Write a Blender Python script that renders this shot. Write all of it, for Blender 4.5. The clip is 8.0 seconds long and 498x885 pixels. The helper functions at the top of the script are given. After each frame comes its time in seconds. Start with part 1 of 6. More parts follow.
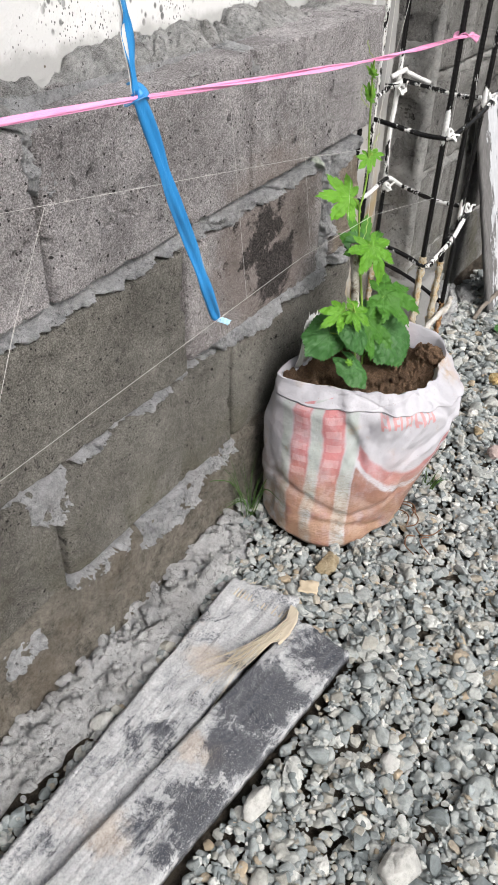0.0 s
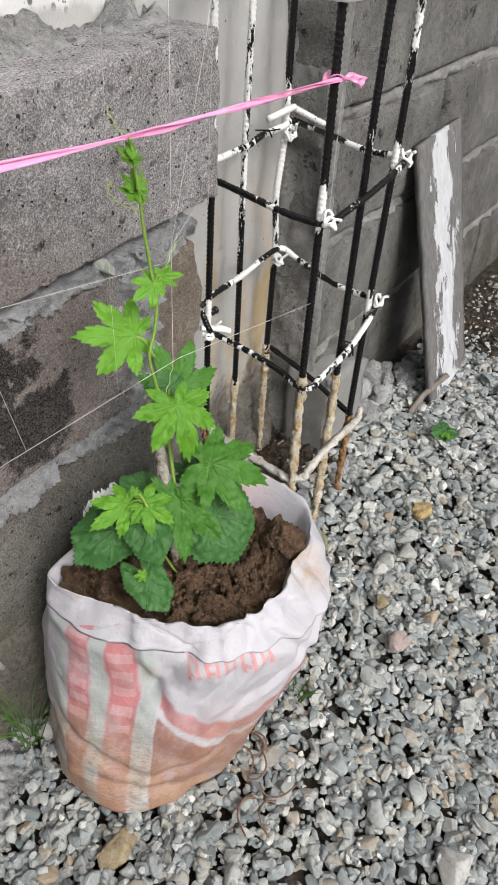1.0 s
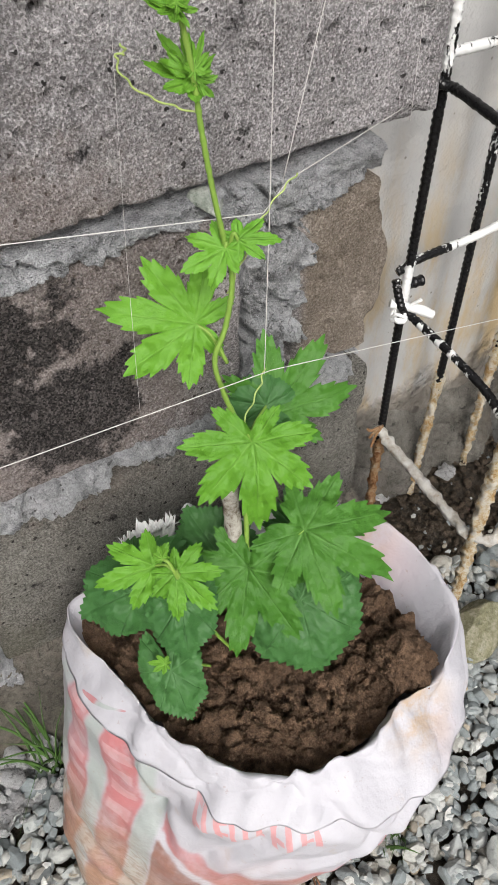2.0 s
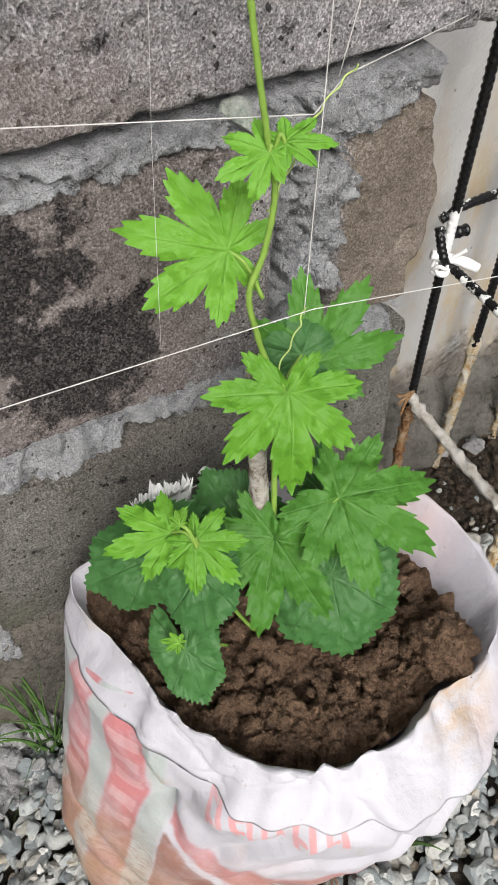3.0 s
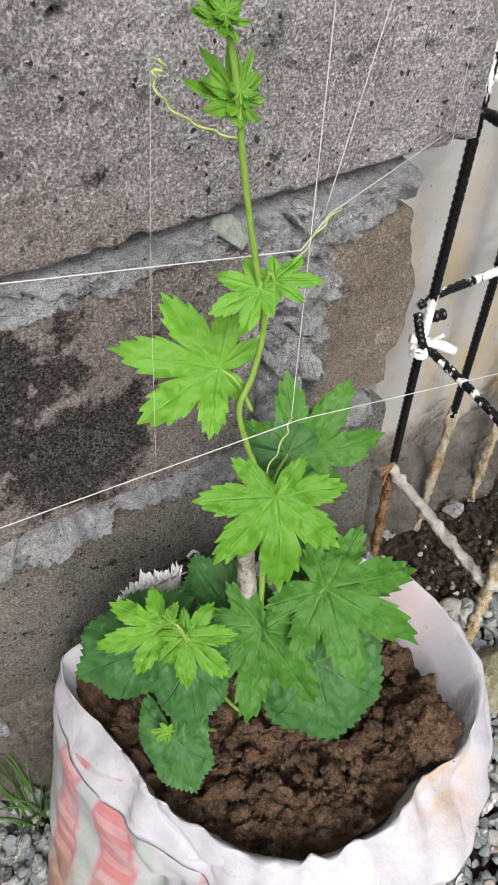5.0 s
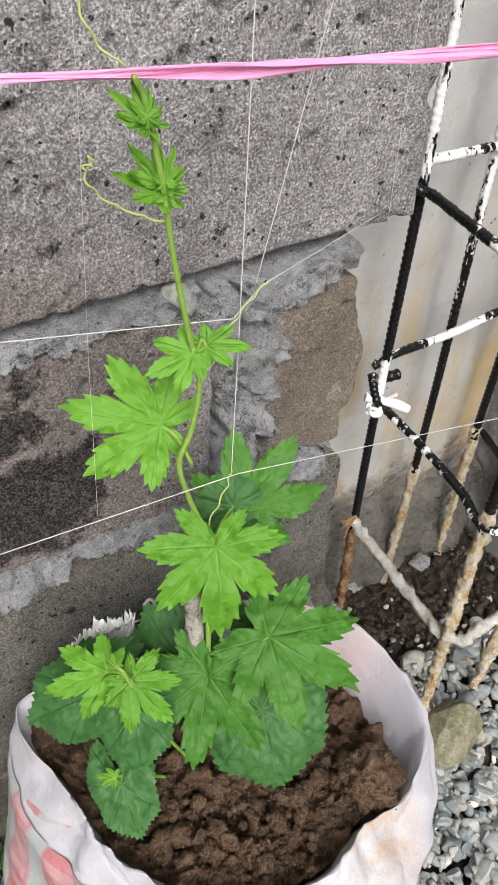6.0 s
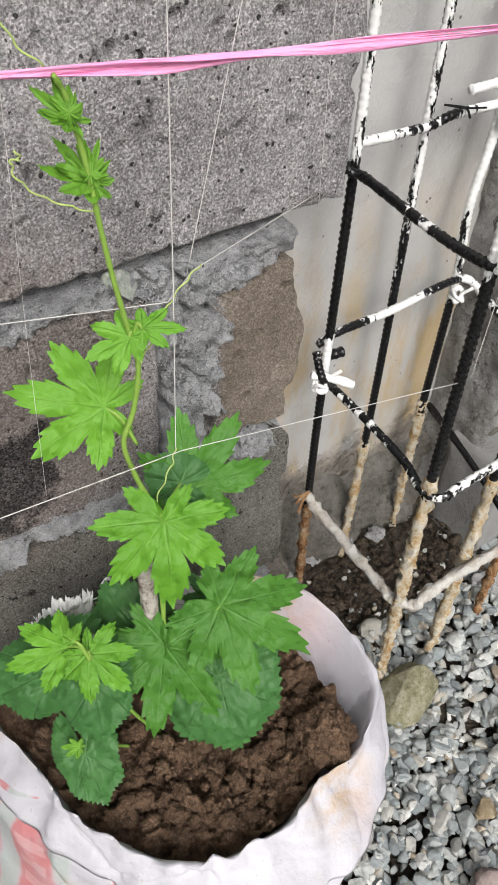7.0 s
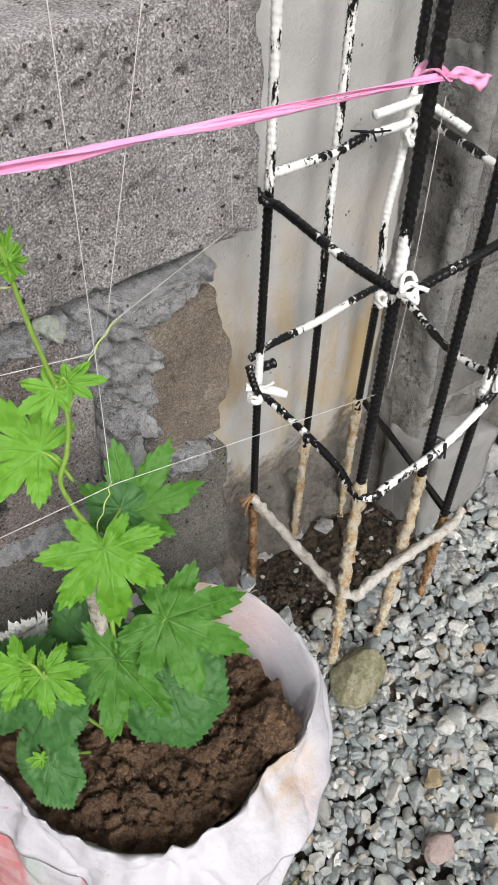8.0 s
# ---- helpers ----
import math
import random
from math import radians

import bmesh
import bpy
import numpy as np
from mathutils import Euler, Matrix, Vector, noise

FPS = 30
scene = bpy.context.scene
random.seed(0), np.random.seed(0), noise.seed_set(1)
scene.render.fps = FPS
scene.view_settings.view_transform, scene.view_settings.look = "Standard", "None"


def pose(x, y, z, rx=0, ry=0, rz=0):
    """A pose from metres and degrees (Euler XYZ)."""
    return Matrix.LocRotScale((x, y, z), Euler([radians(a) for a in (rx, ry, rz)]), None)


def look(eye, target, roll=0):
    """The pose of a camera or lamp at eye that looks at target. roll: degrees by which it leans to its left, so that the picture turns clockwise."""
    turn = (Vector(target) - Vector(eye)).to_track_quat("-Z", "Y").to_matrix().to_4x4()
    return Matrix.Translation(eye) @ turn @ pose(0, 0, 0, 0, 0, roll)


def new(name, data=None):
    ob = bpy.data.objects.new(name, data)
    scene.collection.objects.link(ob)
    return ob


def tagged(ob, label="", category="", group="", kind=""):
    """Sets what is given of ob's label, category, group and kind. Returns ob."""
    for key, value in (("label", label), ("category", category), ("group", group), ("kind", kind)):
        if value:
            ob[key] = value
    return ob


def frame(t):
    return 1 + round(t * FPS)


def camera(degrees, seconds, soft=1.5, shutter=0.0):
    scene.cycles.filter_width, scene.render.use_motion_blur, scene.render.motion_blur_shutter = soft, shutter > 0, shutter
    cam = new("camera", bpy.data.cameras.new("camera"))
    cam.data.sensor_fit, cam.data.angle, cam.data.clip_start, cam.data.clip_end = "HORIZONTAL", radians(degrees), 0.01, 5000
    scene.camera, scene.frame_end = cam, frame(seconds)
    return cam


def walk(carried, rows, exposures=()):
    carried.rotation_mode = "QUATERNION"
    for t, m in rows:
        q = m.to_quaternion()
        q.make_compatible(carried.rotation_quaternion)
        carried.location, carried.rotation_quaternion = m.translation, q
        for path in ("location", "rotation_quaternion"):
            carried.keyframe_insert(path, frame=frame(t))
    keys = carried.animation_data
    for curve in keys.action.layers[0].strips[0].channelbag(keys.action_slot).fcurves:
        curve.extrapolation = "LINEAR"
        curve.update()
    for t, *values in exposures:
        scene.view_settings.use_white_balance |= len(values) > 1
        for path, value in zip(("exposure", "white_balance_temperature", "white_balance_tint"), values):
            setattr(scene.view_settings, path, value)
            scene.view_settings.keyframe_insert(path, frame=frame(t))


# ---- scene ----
cam = camera(36.6, 8.0, soft=0.6)
PATH = [
    (0, (-1.204, -0.548, 0.904), (0.125, 0.304, -0.324), 1.3),
    (0.5, (-0.889, -0.56, 0.896), (0.431, 0.284, -0.348), 2.1),
    (1, (-0.656, -0.5, 0.888), (0.631, 0.348, -0.388), 3.0),
    (1.2, (-0.574, -0.471, 0.893), (0.629, 0.456, -0.409), 2.5),
    (1.5, (-0.437, -0.428, 0.861), (0.551, 0.657, -0.497), 0.9),
    (1.7, (-0.381, -0.409, 0.824), (0.443, 0.764, -0.57), -0.4),
    (2, (-0.371, -0.393, 0.778), (0.323, 0.807, -0.665), -1.0),
    (2.2, (-0.362, -0.396, 0.749), (0.262, 0.815, -0.715), -1.0),
    (3.3, (-0.376, -0.349, 0.719), (0.291, 0.793, -0.782), 0.6),
    (3.5, (-0.38, -0.354, 0.71), (0.276, 0.768, -0.809), 0.7),
    (4, (-0.364, -0.377, 0.699), (0.301, 0.697, -0.852), 1.5),
    (4.5, (-0.374, -0.36, 0.706), (0.315, 0.73, -0.823), 1.8),
    (5, (-0.366, -0.343, 0.764), (0.372, 0.857, -0.655), 1.6),
    (5.2, (-0.366, -0.348, 0.773), (0.392, 0.875, -0.616), 1.8),
    (6.3, (-0.347, -0.379, 0.784), (0.458, 0.901, -0.525), 2.7),
    (6.5, (-0.351, -0.381, 0.781), (0.461, 0.887, -0.535), 2.7),
    (7, (-0.348, -0.398, 0.794), (0.512, 0.808, -0.549), 2.4),
    (7.5, (-0.332, -0.419, 0.807), (0.574, 0.729, -0.557), 2.1),
    (8, (-0.334, -0.421, 0.844), (0.58, 0.705, -0.533), 1.2),
]
walk(cam, [(t, look(eye, target, roll)) for t, eye, target, roll in PATH],
     exposures=[(0, 0.36), (0.5, 0.27), (1, 0.19), (1.5, 0.21), (2, 0.28), (3.5, 0.34), (5, 0.36), (6.5, 0.37), (7.5, 0.27), (8, 0.28)])

# ---------------------------------------------------------------- light
world = bpy.data.worlds.new("sky")
scene.world = world
world.use_nodes = True
wn = world.node_tree.nodes
wl = world.node_tree.links
sky = wn.new("ShaderNodeTexSky")
sky.sky_type = "NISHITA"
sky.sun_disc = False
sky.sun_elevation, sky.sun_rotation = radians(42), radians(197)
sky.air_density, sky.dust_density, sky.ozone_density = 1.0, 6.0, 1.0
veil = wn.new("ShaderNodeHueSaturation")
veil.inputs["Saturation"].default_value = 0.38
wl.new(sky.outputs[0], veil.inputs["Color"])
wl.new(veil.outputs[0], wn["Background"].inputs["Color"])
wn["Background"].inputs["Strength"].default_value = 0.118
sun_data = bpy.data.lights.new("sun", "SUN")
sun_data.energy, sun_data.angle, sun_data.color = 2.45, radians(36), (1.0, 0.99, 0.975)
sun = new("sun", sun_data)
sun.matrix_world = look((-1.0, -3.2, 3.0), (0, 0, 0))


# ---------------------------------------------------------------- material helpers
class Nodes:
    """A short hand for building a node material."""

    def __init__(self, name):
        self.mat = bpy.data.materials.new(name)
        self.mat.use_nodes = True
        self.tree = self.mat.node_tree
        self.bsdf = self.tree.nodes["Principled BSDF"]
        self.tc = self.tree.nodes.new("ShaderNodeTexCoord")
        self.pos = self.tc.outputs["Object"]

    def put(self, sock, value):
        if isinstance(value, (int, float)):
            sock.default_value = value
        elif isinstance(value, (tuple, list)):
            sock.default_value = (*value, 1.0) if len(value) == 3 and sock.type == "RGBA" else value
        else:
            self.tree.links.new(value, sock)

    def noise(self, scale, detail=4.0, rough=0.55, vec=None, dist=0.0):
        n = self.tree.nodes.new("ShaderNodeTexNoise")
        self.put(n.inputs["Vector"], vec or self.pos)
        self.put(n.inputs["Scale"], scale)
        self.put(n.inputs["Detail"], detail)
        self.put(n.inputs["Roughness"], rough)
        self.put(n.inputs["Distortion"], dist)
        return n.outputs["Fac"]

    def cells(self, scale, vec=None, feature="F1", out="Distance"):
        n = self.tree.nodes.new("ShaderNodeTexVoronoi")
        n.feature = feature
        self.put(n.inputs["Vector"], vec or self.pos)
        self.put(n.inputs["Scale"], scale)
        return n.outputs[out]

    def stretch(self, sx, sy, sz, vec=None, rz=0.0):
        n = self.tree.nodes.new("ShaderNodeMapping")
        self.put(n.inputs["Vector"], vec or self.pos)
        n.inputs["Scale"].default_value = (sx, sy, sz)
        n.inputs["Rotation"].default_value = (0, 0, rz)
        return n.outputs[0]

    def wobble(self, scale, amount):
        """The place, pushed about by noise."""
        n = self.tree.nodes.new("ShaderNodeTexNoise")
        self.put(n.inputs["Vector"], self.pos)
        self.put(n.inputs["Scale"], scale)
        m = self.tree.nodes.new("ShaderNodeVectorMath")
        m.operation = "MULTIPLY_ADD"
        self.put(m.inputs[0], n.outputs["Color"])
        m.inputs[1].default_value = (amount, amount, amount)
        self.put(m.inputs[2], self.pos)
        return m.outputs[0]

    def holes(self, scale, share, wob=0.010):
        """Scattered pits of uneven size and outline; share of the cells that hold one."""
        v = self.wobble(2.2 * scale, wob)
        size = self.math("MULTIPLY", self.math("SUBTRACT", self.xyz(self.cells(scale, v, out="Color"))[0], 1 - share), 0.56)
        return self.step(self.math("SUBTRACT", size, self.cells(scale, v)), -0.02, 0.06)

    def math(self, op, a, b=0.0, c=0.0):
        n = self.tree.nodes.new("ShaderNodeMath")
        n.operation = op
        for s, v in zip(n.inputs, (a, b, c)):
            self.put(s, v)
        return n.outputs[0]

    def step(self, v, lo, hi, a=0.0, b=1.0):
        n = self.tree.nodes.new("ShaderNodeMapRange")
        n.interpolation_type = "SMOOTHSTEP"
        for key, val in (("Value", v), ("From Min", lo), ("From Max", hi), ("To Min", a), ("To Max", b)):
            self.put(n.inputs[key], val)
        return n.outputs[0]

    def ramp(self, fac, *stops):
        n = self.tree.nodes.new("ShaderNodeValToRGB")
        self.put(n.inputs[0], fac)
        e = n.color_ramp.elements
        while len(e) < len(stops):
            e.new(0.5)
        for el, (p, c) in zip(e, stops):
            el.position, el.color = p, (*c, 1.0)
        return n.outputs[0]

    def mix(self, fac, a, b, mode="MIX"):
        n = self.tree.nodes.new("ShaderNodeMix")
        n.data_type, n.blend_type = "RGBA", mode
        self.put(n.inputs[0], fac)
        self.put(n.inputs[6], a)
        self.put(n.inputs[7], b)
        return n.outputs[2]

    def xyz(self, vec=None):
        n = self.tree.nodes.new("ShaderNodeSeparateXYZ")
        self.put(n.inputs[0], vec or self.pos)
        return n.outputs

    def attr(self, name):
        n = self.tree.nodes.new("ShaderNodeAttribute")
        n.attribute_name = name
        return n.outputs["Fac"]

    def near(self, x, y, z, r):
        """1 at the point, falling to 0 at r from it."""
        n = self.tree.nodes.new("ShaderNodeVectorMath")
        n.operation = "DISTANCE"
        self.put(n.inputs[0], self.pos)
        n.inputs[1].default_value = (x, y, z)
        return self.step(n.outputs["Value"], 0.0, r, 1.0, 0.0)

    def island(self):
        return self.tree.nodes.new("ShaderNodeNewGeometry").outputs["Random Per Island"]

    def each(self):
        return self.tree.nodes.new("ShaderNodeObjectInfo").outputs["Random"]

    def uv(self):
        return self.tc.outputs["UV"]

    def bump(self, *heights):
        """Pairs of height socket and depth in metres."""
        last = None
        for h, depth in heights:
            n = self.tree.nodes.new("ShaderNodeBump")
            n.inputs["Distance"].default_value = depth
            n.inputs["Strength"].default_value = 1.0
            self.put(n.inputs["Height"], h)
            if last:
                self.put(n.inputs["Normal"], last)
            last = n.outputs[0]
        self.put(self.bsdf.inputs["Normal"], last)

    def done(self, color, rough=0.9, metal=0.0, spec=0.3):
        self.put(self.bsdf.inputs["Base Color"], color)
        self.put(self.bsdf.inputs["Roughness"], rough)
        self.put(self.bsdf.inputs["Metallic"], metal)
        self.put(self.bsdf.inputs["Specular IOR Level"], spec)
        return self.mat


def make_block_material(name="hollow_block_concrete", tint=(1.0, 1.0, 1.0)):
    n = Nodes(name)
    big = n.noise(9, 5, 0.6)
    mid = n.noise(70, 5, 0.65)
    sand = n.xyz(n.cells(760, out="Color"))[1]
    grain = n.math("ADD", n.math("MULTIPLY", sand, 0.34), n.math("MULTIPLY", n.noise(420, 4, 0.75), 0.66))
    crisp = n.step(n.noise(620, 2, 0.7), 0.38, 0.62)
    tone = n.math("ADD", n.math("MULTIPLY", big, 0.36), n.math("ADD", n.math("MULTIPLY", mid, 0.22), n.math("ADD", n.math("MULTIPLY", grain, 0.46), n.math("MULTIPLY", crisp, 0.12))))
    tone = n.math("ADD", tone, n.math("MULTIPLY_ADD", n.each(), 0.06, -0.03))
    col = n.ramp(tone, (0.45, (0.105, 0.101, 0.098)), (0.60, (0.238, 0.234, 0.229)), (0.75, (0.45, 0.447, 0.44)))
    pale = n.math("MULTIPLY", n.step(n.cells(420), 0.20, 0.08), n.step(n.noise(60, 2), 0.48, 0.6))
    col = n.mix(n.math("MULTIPLY", pale, 0.35), col, (0.55, 0.54, 0.52))
    col = n.mix(1.0, col, tint, "MULTIPLY")
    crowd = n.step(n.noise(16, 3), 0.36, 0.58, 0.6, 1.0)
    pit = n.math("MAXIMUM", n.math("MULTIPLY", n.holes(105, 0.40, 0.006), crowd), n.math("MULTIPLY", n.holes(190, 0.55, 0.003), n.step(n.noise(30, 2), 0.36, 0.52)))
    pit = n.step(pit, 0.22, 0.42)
    # shade inside the pits is painted in as near-black colour
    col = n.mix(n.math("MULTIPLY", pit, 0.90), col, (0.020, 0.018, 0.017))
    # scorched patch: brown halo and sooty blotches with a ragged shape of their own
    ragged = n.noise(42, 6, 0.75)
    halo = n.step(n.math("ADD", n.near(-0.30, 0, 0.46, 0.24), n.math("MULTIPLY_ADD", ragged, 1.0, -0.5)), 0.20, 0.60)
    blot = n.noise(30, 5, 0.72)
    core = n.math("MULTIPLY", n.step(grain, 0.30, 0.70, 1.0, 0.70), n.step(n.math("ADD", n.math("MAXIMUM", n.near(-0.288, 0, 0.415, 0.100), n.math("MULTIPLY", n.near(-0.325, 0, 0.470, 0.10), 0.85)), n.math("MULTIPLY_ADD", blot, 3.0, -1.5)), 0.28, 0.62))
    col = n.mix(n.math("MULTIPLY", halo, 0.48), col, n.mix(grain, (0.07, 0.052, 0.044), (0.36, 0.28, 0.235)))
    col = n.mix(n.math("MULTIPLY", core, 0.95), col, n.mix(grain, (0.004, 0.004, 0.005), (0.020, 0.019, 0.019)))
    # the sandy brown half block at the wall's end
    x, y, z = n.xyz()
    tan = n.math("MULTIPLY", n.step(x, -0.10, -0.085), n.math("MULTIPLY", n.step(z, 0.34, 0.37), n.step(z, 0.54, 0.52)))
    col = n.mix(n.math("MULTIPLY", n.math("MULTIPLY", tan, n.step(x, 0.1, 0.02)), 0.85), col, n.ramp(tone, (0.36, (0.12, 0.095, 0.07)), (0.60, (0.28, 0.23, 0.18)), (0.84, (0.50, 0.43, 0.36))))
    # green algae near the ground
    damp = n.math("MULTIPLY", n.step(z, 0.30, 0.12), n.step(n.noise(14, 4, 0.6), 0.42, 0.62))
    col = n.mix(n.math("MULTIPLY", damp, 0.5), col, (0.10, 0.095, 0.055))
    n.bump((mid, 0.0016), (grain, 0.0050), (crisp, 0.0011), (n.math("SUBTRACT", 1.0, pit), 0.007))
    return n.done(col, 0.95, spec=0.15)


def make_mortar_material(name, dark, light, warm=0.0):
    n = Nodes(name)
    a, b, g = n.noise(25, 5, 0.65), n.noise(140, 5, 0.62), n.noise(850, 3, 0.7)
    tone = n.math("ADD", n.math("MULTIPLY", a, 0.40), n.math("ADD", n.math("MULTIPLY", b, 0.34), n.math("MULTIPLY", g, 0.46)))
    col = n.ramp(tone, (0.44, dark), (0.72, light))
    pit = n.math("MAXIMUM", n.holes(170, 0.45, 0.004), n.math("MULTIPLY", n.holes(80, 0.5, 0.010), n.step(a, 0.45, 0.6)))
    # pits here and splits below get their inner shade as dark colour
    col = n.mix(n.math("MULTIPLY", pit, 0.75), col, (0.05, 0.048, 0.046))
    line = n.math("ABSOLUTE", n.math("SUBTRACT", n.noise(38, 4, 0.6, dist=0.4), 0.5))
    split = n.math("MULTIPLY", n.step(line, 0.016, 0.004), n.step(n.noise(15, 2), 0.42, 0.55))
    col = n.mix(n.math("MULTIPLY", split, 0.45), col, (0.03, 0.029, 0.028))
    stain = n.step(n.noise(11, 4, 0.6, vec=n.stretch(1, 1, 0.8)), 0.5, 0.68)
    col = n.mix(n.math("MULTIPLY", stain, warm), col, (0.17, 0.135, 0.10))
    n.bump((b, 0.0100), (g, 0.0060), (n.math("SUBTRACT", 1.0, n.math("MAXIMUM", pit, split)), 0.006))
    return n.done(col, 0.95, spec=0.15)


def make_back_wall_material():
    n = Nodes("lime_painted_wall")
    x, y, z = n.xyz()
    spots = n.math("MULTIPLY", n.step(n.cells(85, vec=n.stretch(1, 1, 0.75)), 0.34, 0.20), n.step(n.noise(9, 3, 0.6), 0.46, 0.58))
    smear = n.noise(6, 5, 0.6)
    white = n.mix(smear, (0.52, 0.52, 0.515), (0.64, 0.64, 0.64))
    spots = n.math("MAXIMUM", spots, n.math("MULTIPLY", n.step(n.cells(260, vec=n.stretch(1, 1, 0.7)), 0.30, 0.20), n.step(n.noise(11, 4, 0.65), 0.47, 0.55)))
    white = n.mix(n.math("MULTIPLY", spots, 0.85), white, (0.05, 0.05, 0.05))
    # bare grey skim coat below the paint's lower edge
    grey = n.mix(n.noise(12, 5, 0.6), (0.31, 0.308, 0.30), (0.45, 0.447, 0.44))
    streak = n.step(n.noise(9, 5, 0.65, vec=n.stretch(1.4, 1, 0.5)), 0.42, 0.62)
    low = n.step(z, 0.56, 0.30)
    grey = n.mix(n.math("MULTIPLY", streak, n.math("MULTIPLY", low, 0.95)), grey, (0.38, 0.29, 0.165))
    rough_low = n.step(n.math("ADD", z, n.math("MULTIPLY_ADD", n.noise(16, 5, 0.65), 0.18, -0.09)), 0.17, 0.12)
    grey = n.mix(rough_low, grey, n.mix(n.noise(60, 4), (0.10, 0.088, 0.072), (0.27, 0.245, 0.215)))
    pin = n.math("MULTIPLY", n.step(n.cells(60), 0.12, 0.06), n.step(n.noise(20, 2), 0.5, 0.6))
    grey = n.mix(pin, grey, (0.12, 0.10, 0.08))
    col = n.mix(n.step(n.math("ADD", z, n.math("MULTIPLY_ADD", n.noise(20, 4), 0.05, -0.025)), 0.735, 0.75), grey, white)
    n.bump((n.noise(40, 4), 0.004), (n.math("MULTIPLY", rough_low, n.noise(80, 5)), 0.012), (n.noise(400, 3), 0.0008))
    return n.done(col, 0.85, spec=0.25)


def make_gravel_material():
    n = Nodes("crushed_river_stone")
    r = n.island()
    body = n.ramp(r, (0.0, (0.16, 0.178, 0.184)), (0.14, (0.22, 0.245, 0.252)), (0.30, (0.29, 0.312, 0.315)), (0.46, (0.345, 0.36, 0.355)),
                  (0.62, (0.40, 0.405, 0.392)), (0.74, (0.34, 0.32, 0.28)), (0.80, (0.31, 0.34, 0.35)), (0.85, (0.37, 0.29, 0.20)), (0.885, (0.42, 0.43, 0.42)), (0.955, (0.50, 0.50, 0.485)), (1.0, (0.66, 0.65, 0.62)))
    mott = n.noise(160, 5, 0.65)
    fine = n.noise(900, 3, 0.7)
    col = n.mix(n.step(mott, 0.30, 0.65), n.mix(0.34, body, (0.07, 0.075, 0.072)), body)
    col = n.mix(n.math("MULTIPLY", n.step(fine, 0.45, 0.8), 0.12), col, (0.55, 0.54, 0.52))
    dust = n.step(n.noise(30, 4, 0.6), 0.5, 0.75)
    col = n.mix(n.math("MULTIPLY", dust, 0.22), col, (0.40, 0.37, 0.33))
    n.bump((mott, 0.003), (fine, 0.001))
    return n.done(n.mix(1.0, col, (1.13, 1.14, 1.13), "MULTIPLY"), 0.9, spec=0.2)


def make_soil_material(name, dark, light):
    n = Nodes(name)
    a, b, g = n.noise(40, 6, 0.7), n.noise(260, 6, 0.8), n.noise(900, 3, 0.8)
    tone = n.math("ADD", n.math("MULTIPLY", a, 0.35), n.math("ADD", n.math("MULTIPLY", b, 0.5), n.math("MULTIPLY", g, 0.35)))
    col = n.ramp(tone, (0.46, dark), (0.74, light))
    crumbs = n.cells(230)
    n.bump((b, 0.014), (crumbs, 0.007), (g, 0.004))
    return n.done(col, 0.92, spec=0.2)


def make_bar_material():
    n = Nodes("tarred_rebar_with_white_paint")
    white = n.attr("white")
    splash = n.math("ADD", n.noise(130, 4, 0.62, vec=n.stretch(1, 1, 0.30)), n.math("MULTIPLY", n.noise(500, 3, 0.6), 0.18))
    mask = n.step(n.math("ADD", splash, white), 1.02, 1.08)
    black = n.mix(n.noise(300, 4, 0.6), (0.004, 0.004, 0.005), (0.013, 0.0128, 0.0125))
    col = n.mix(mask, black, n.mix(n.noise(90, 3), (0.62, 0.62, 0.61), (0.80, 0.80, 0.79)))
    n.bump((n.noise(350, 3), 0.0006), (mask, 0.0008))
    return n.done(col, n.mix(mask, (0.22, 0.22, 0.22), (0.7, 0.7, 0.7)), spec=0.28)


def make_crust_material(name, *tones):
    n = Nodes(name)
    a, b = n.noise(75, 5, 0.75), n.noise(320, 5, 0.8)
    t = n.math("ADD", n.math("MULTIPLY", a, 0.75), n.math("MULTIPLY", b, 0.35))
    col = n.ramp(t, *[(0.36 + 0.36 * i / (len(tones) - 1), c) for i, c in enumerate(tones)])
    n.bump((a, 0.004), (b, 0.003))
    return n.done(col, 0.92, spec=0.2)


def make_plain(name, a, b, scale=60, rough=0.7, bump=0.0006, spec=0.3, stretched=(1, 1, 1)):
    n = Nodes(name)
    v = n.stretch(*stretched)
    f = n.noise(scale, 5, 0.6, vec=v)
    n.bump((f, bump), (n.noise(scale * 8, 3, vec=v), bump * 0.3))
    return n.done(n.mix(f, a, b), rough, spec=spec)


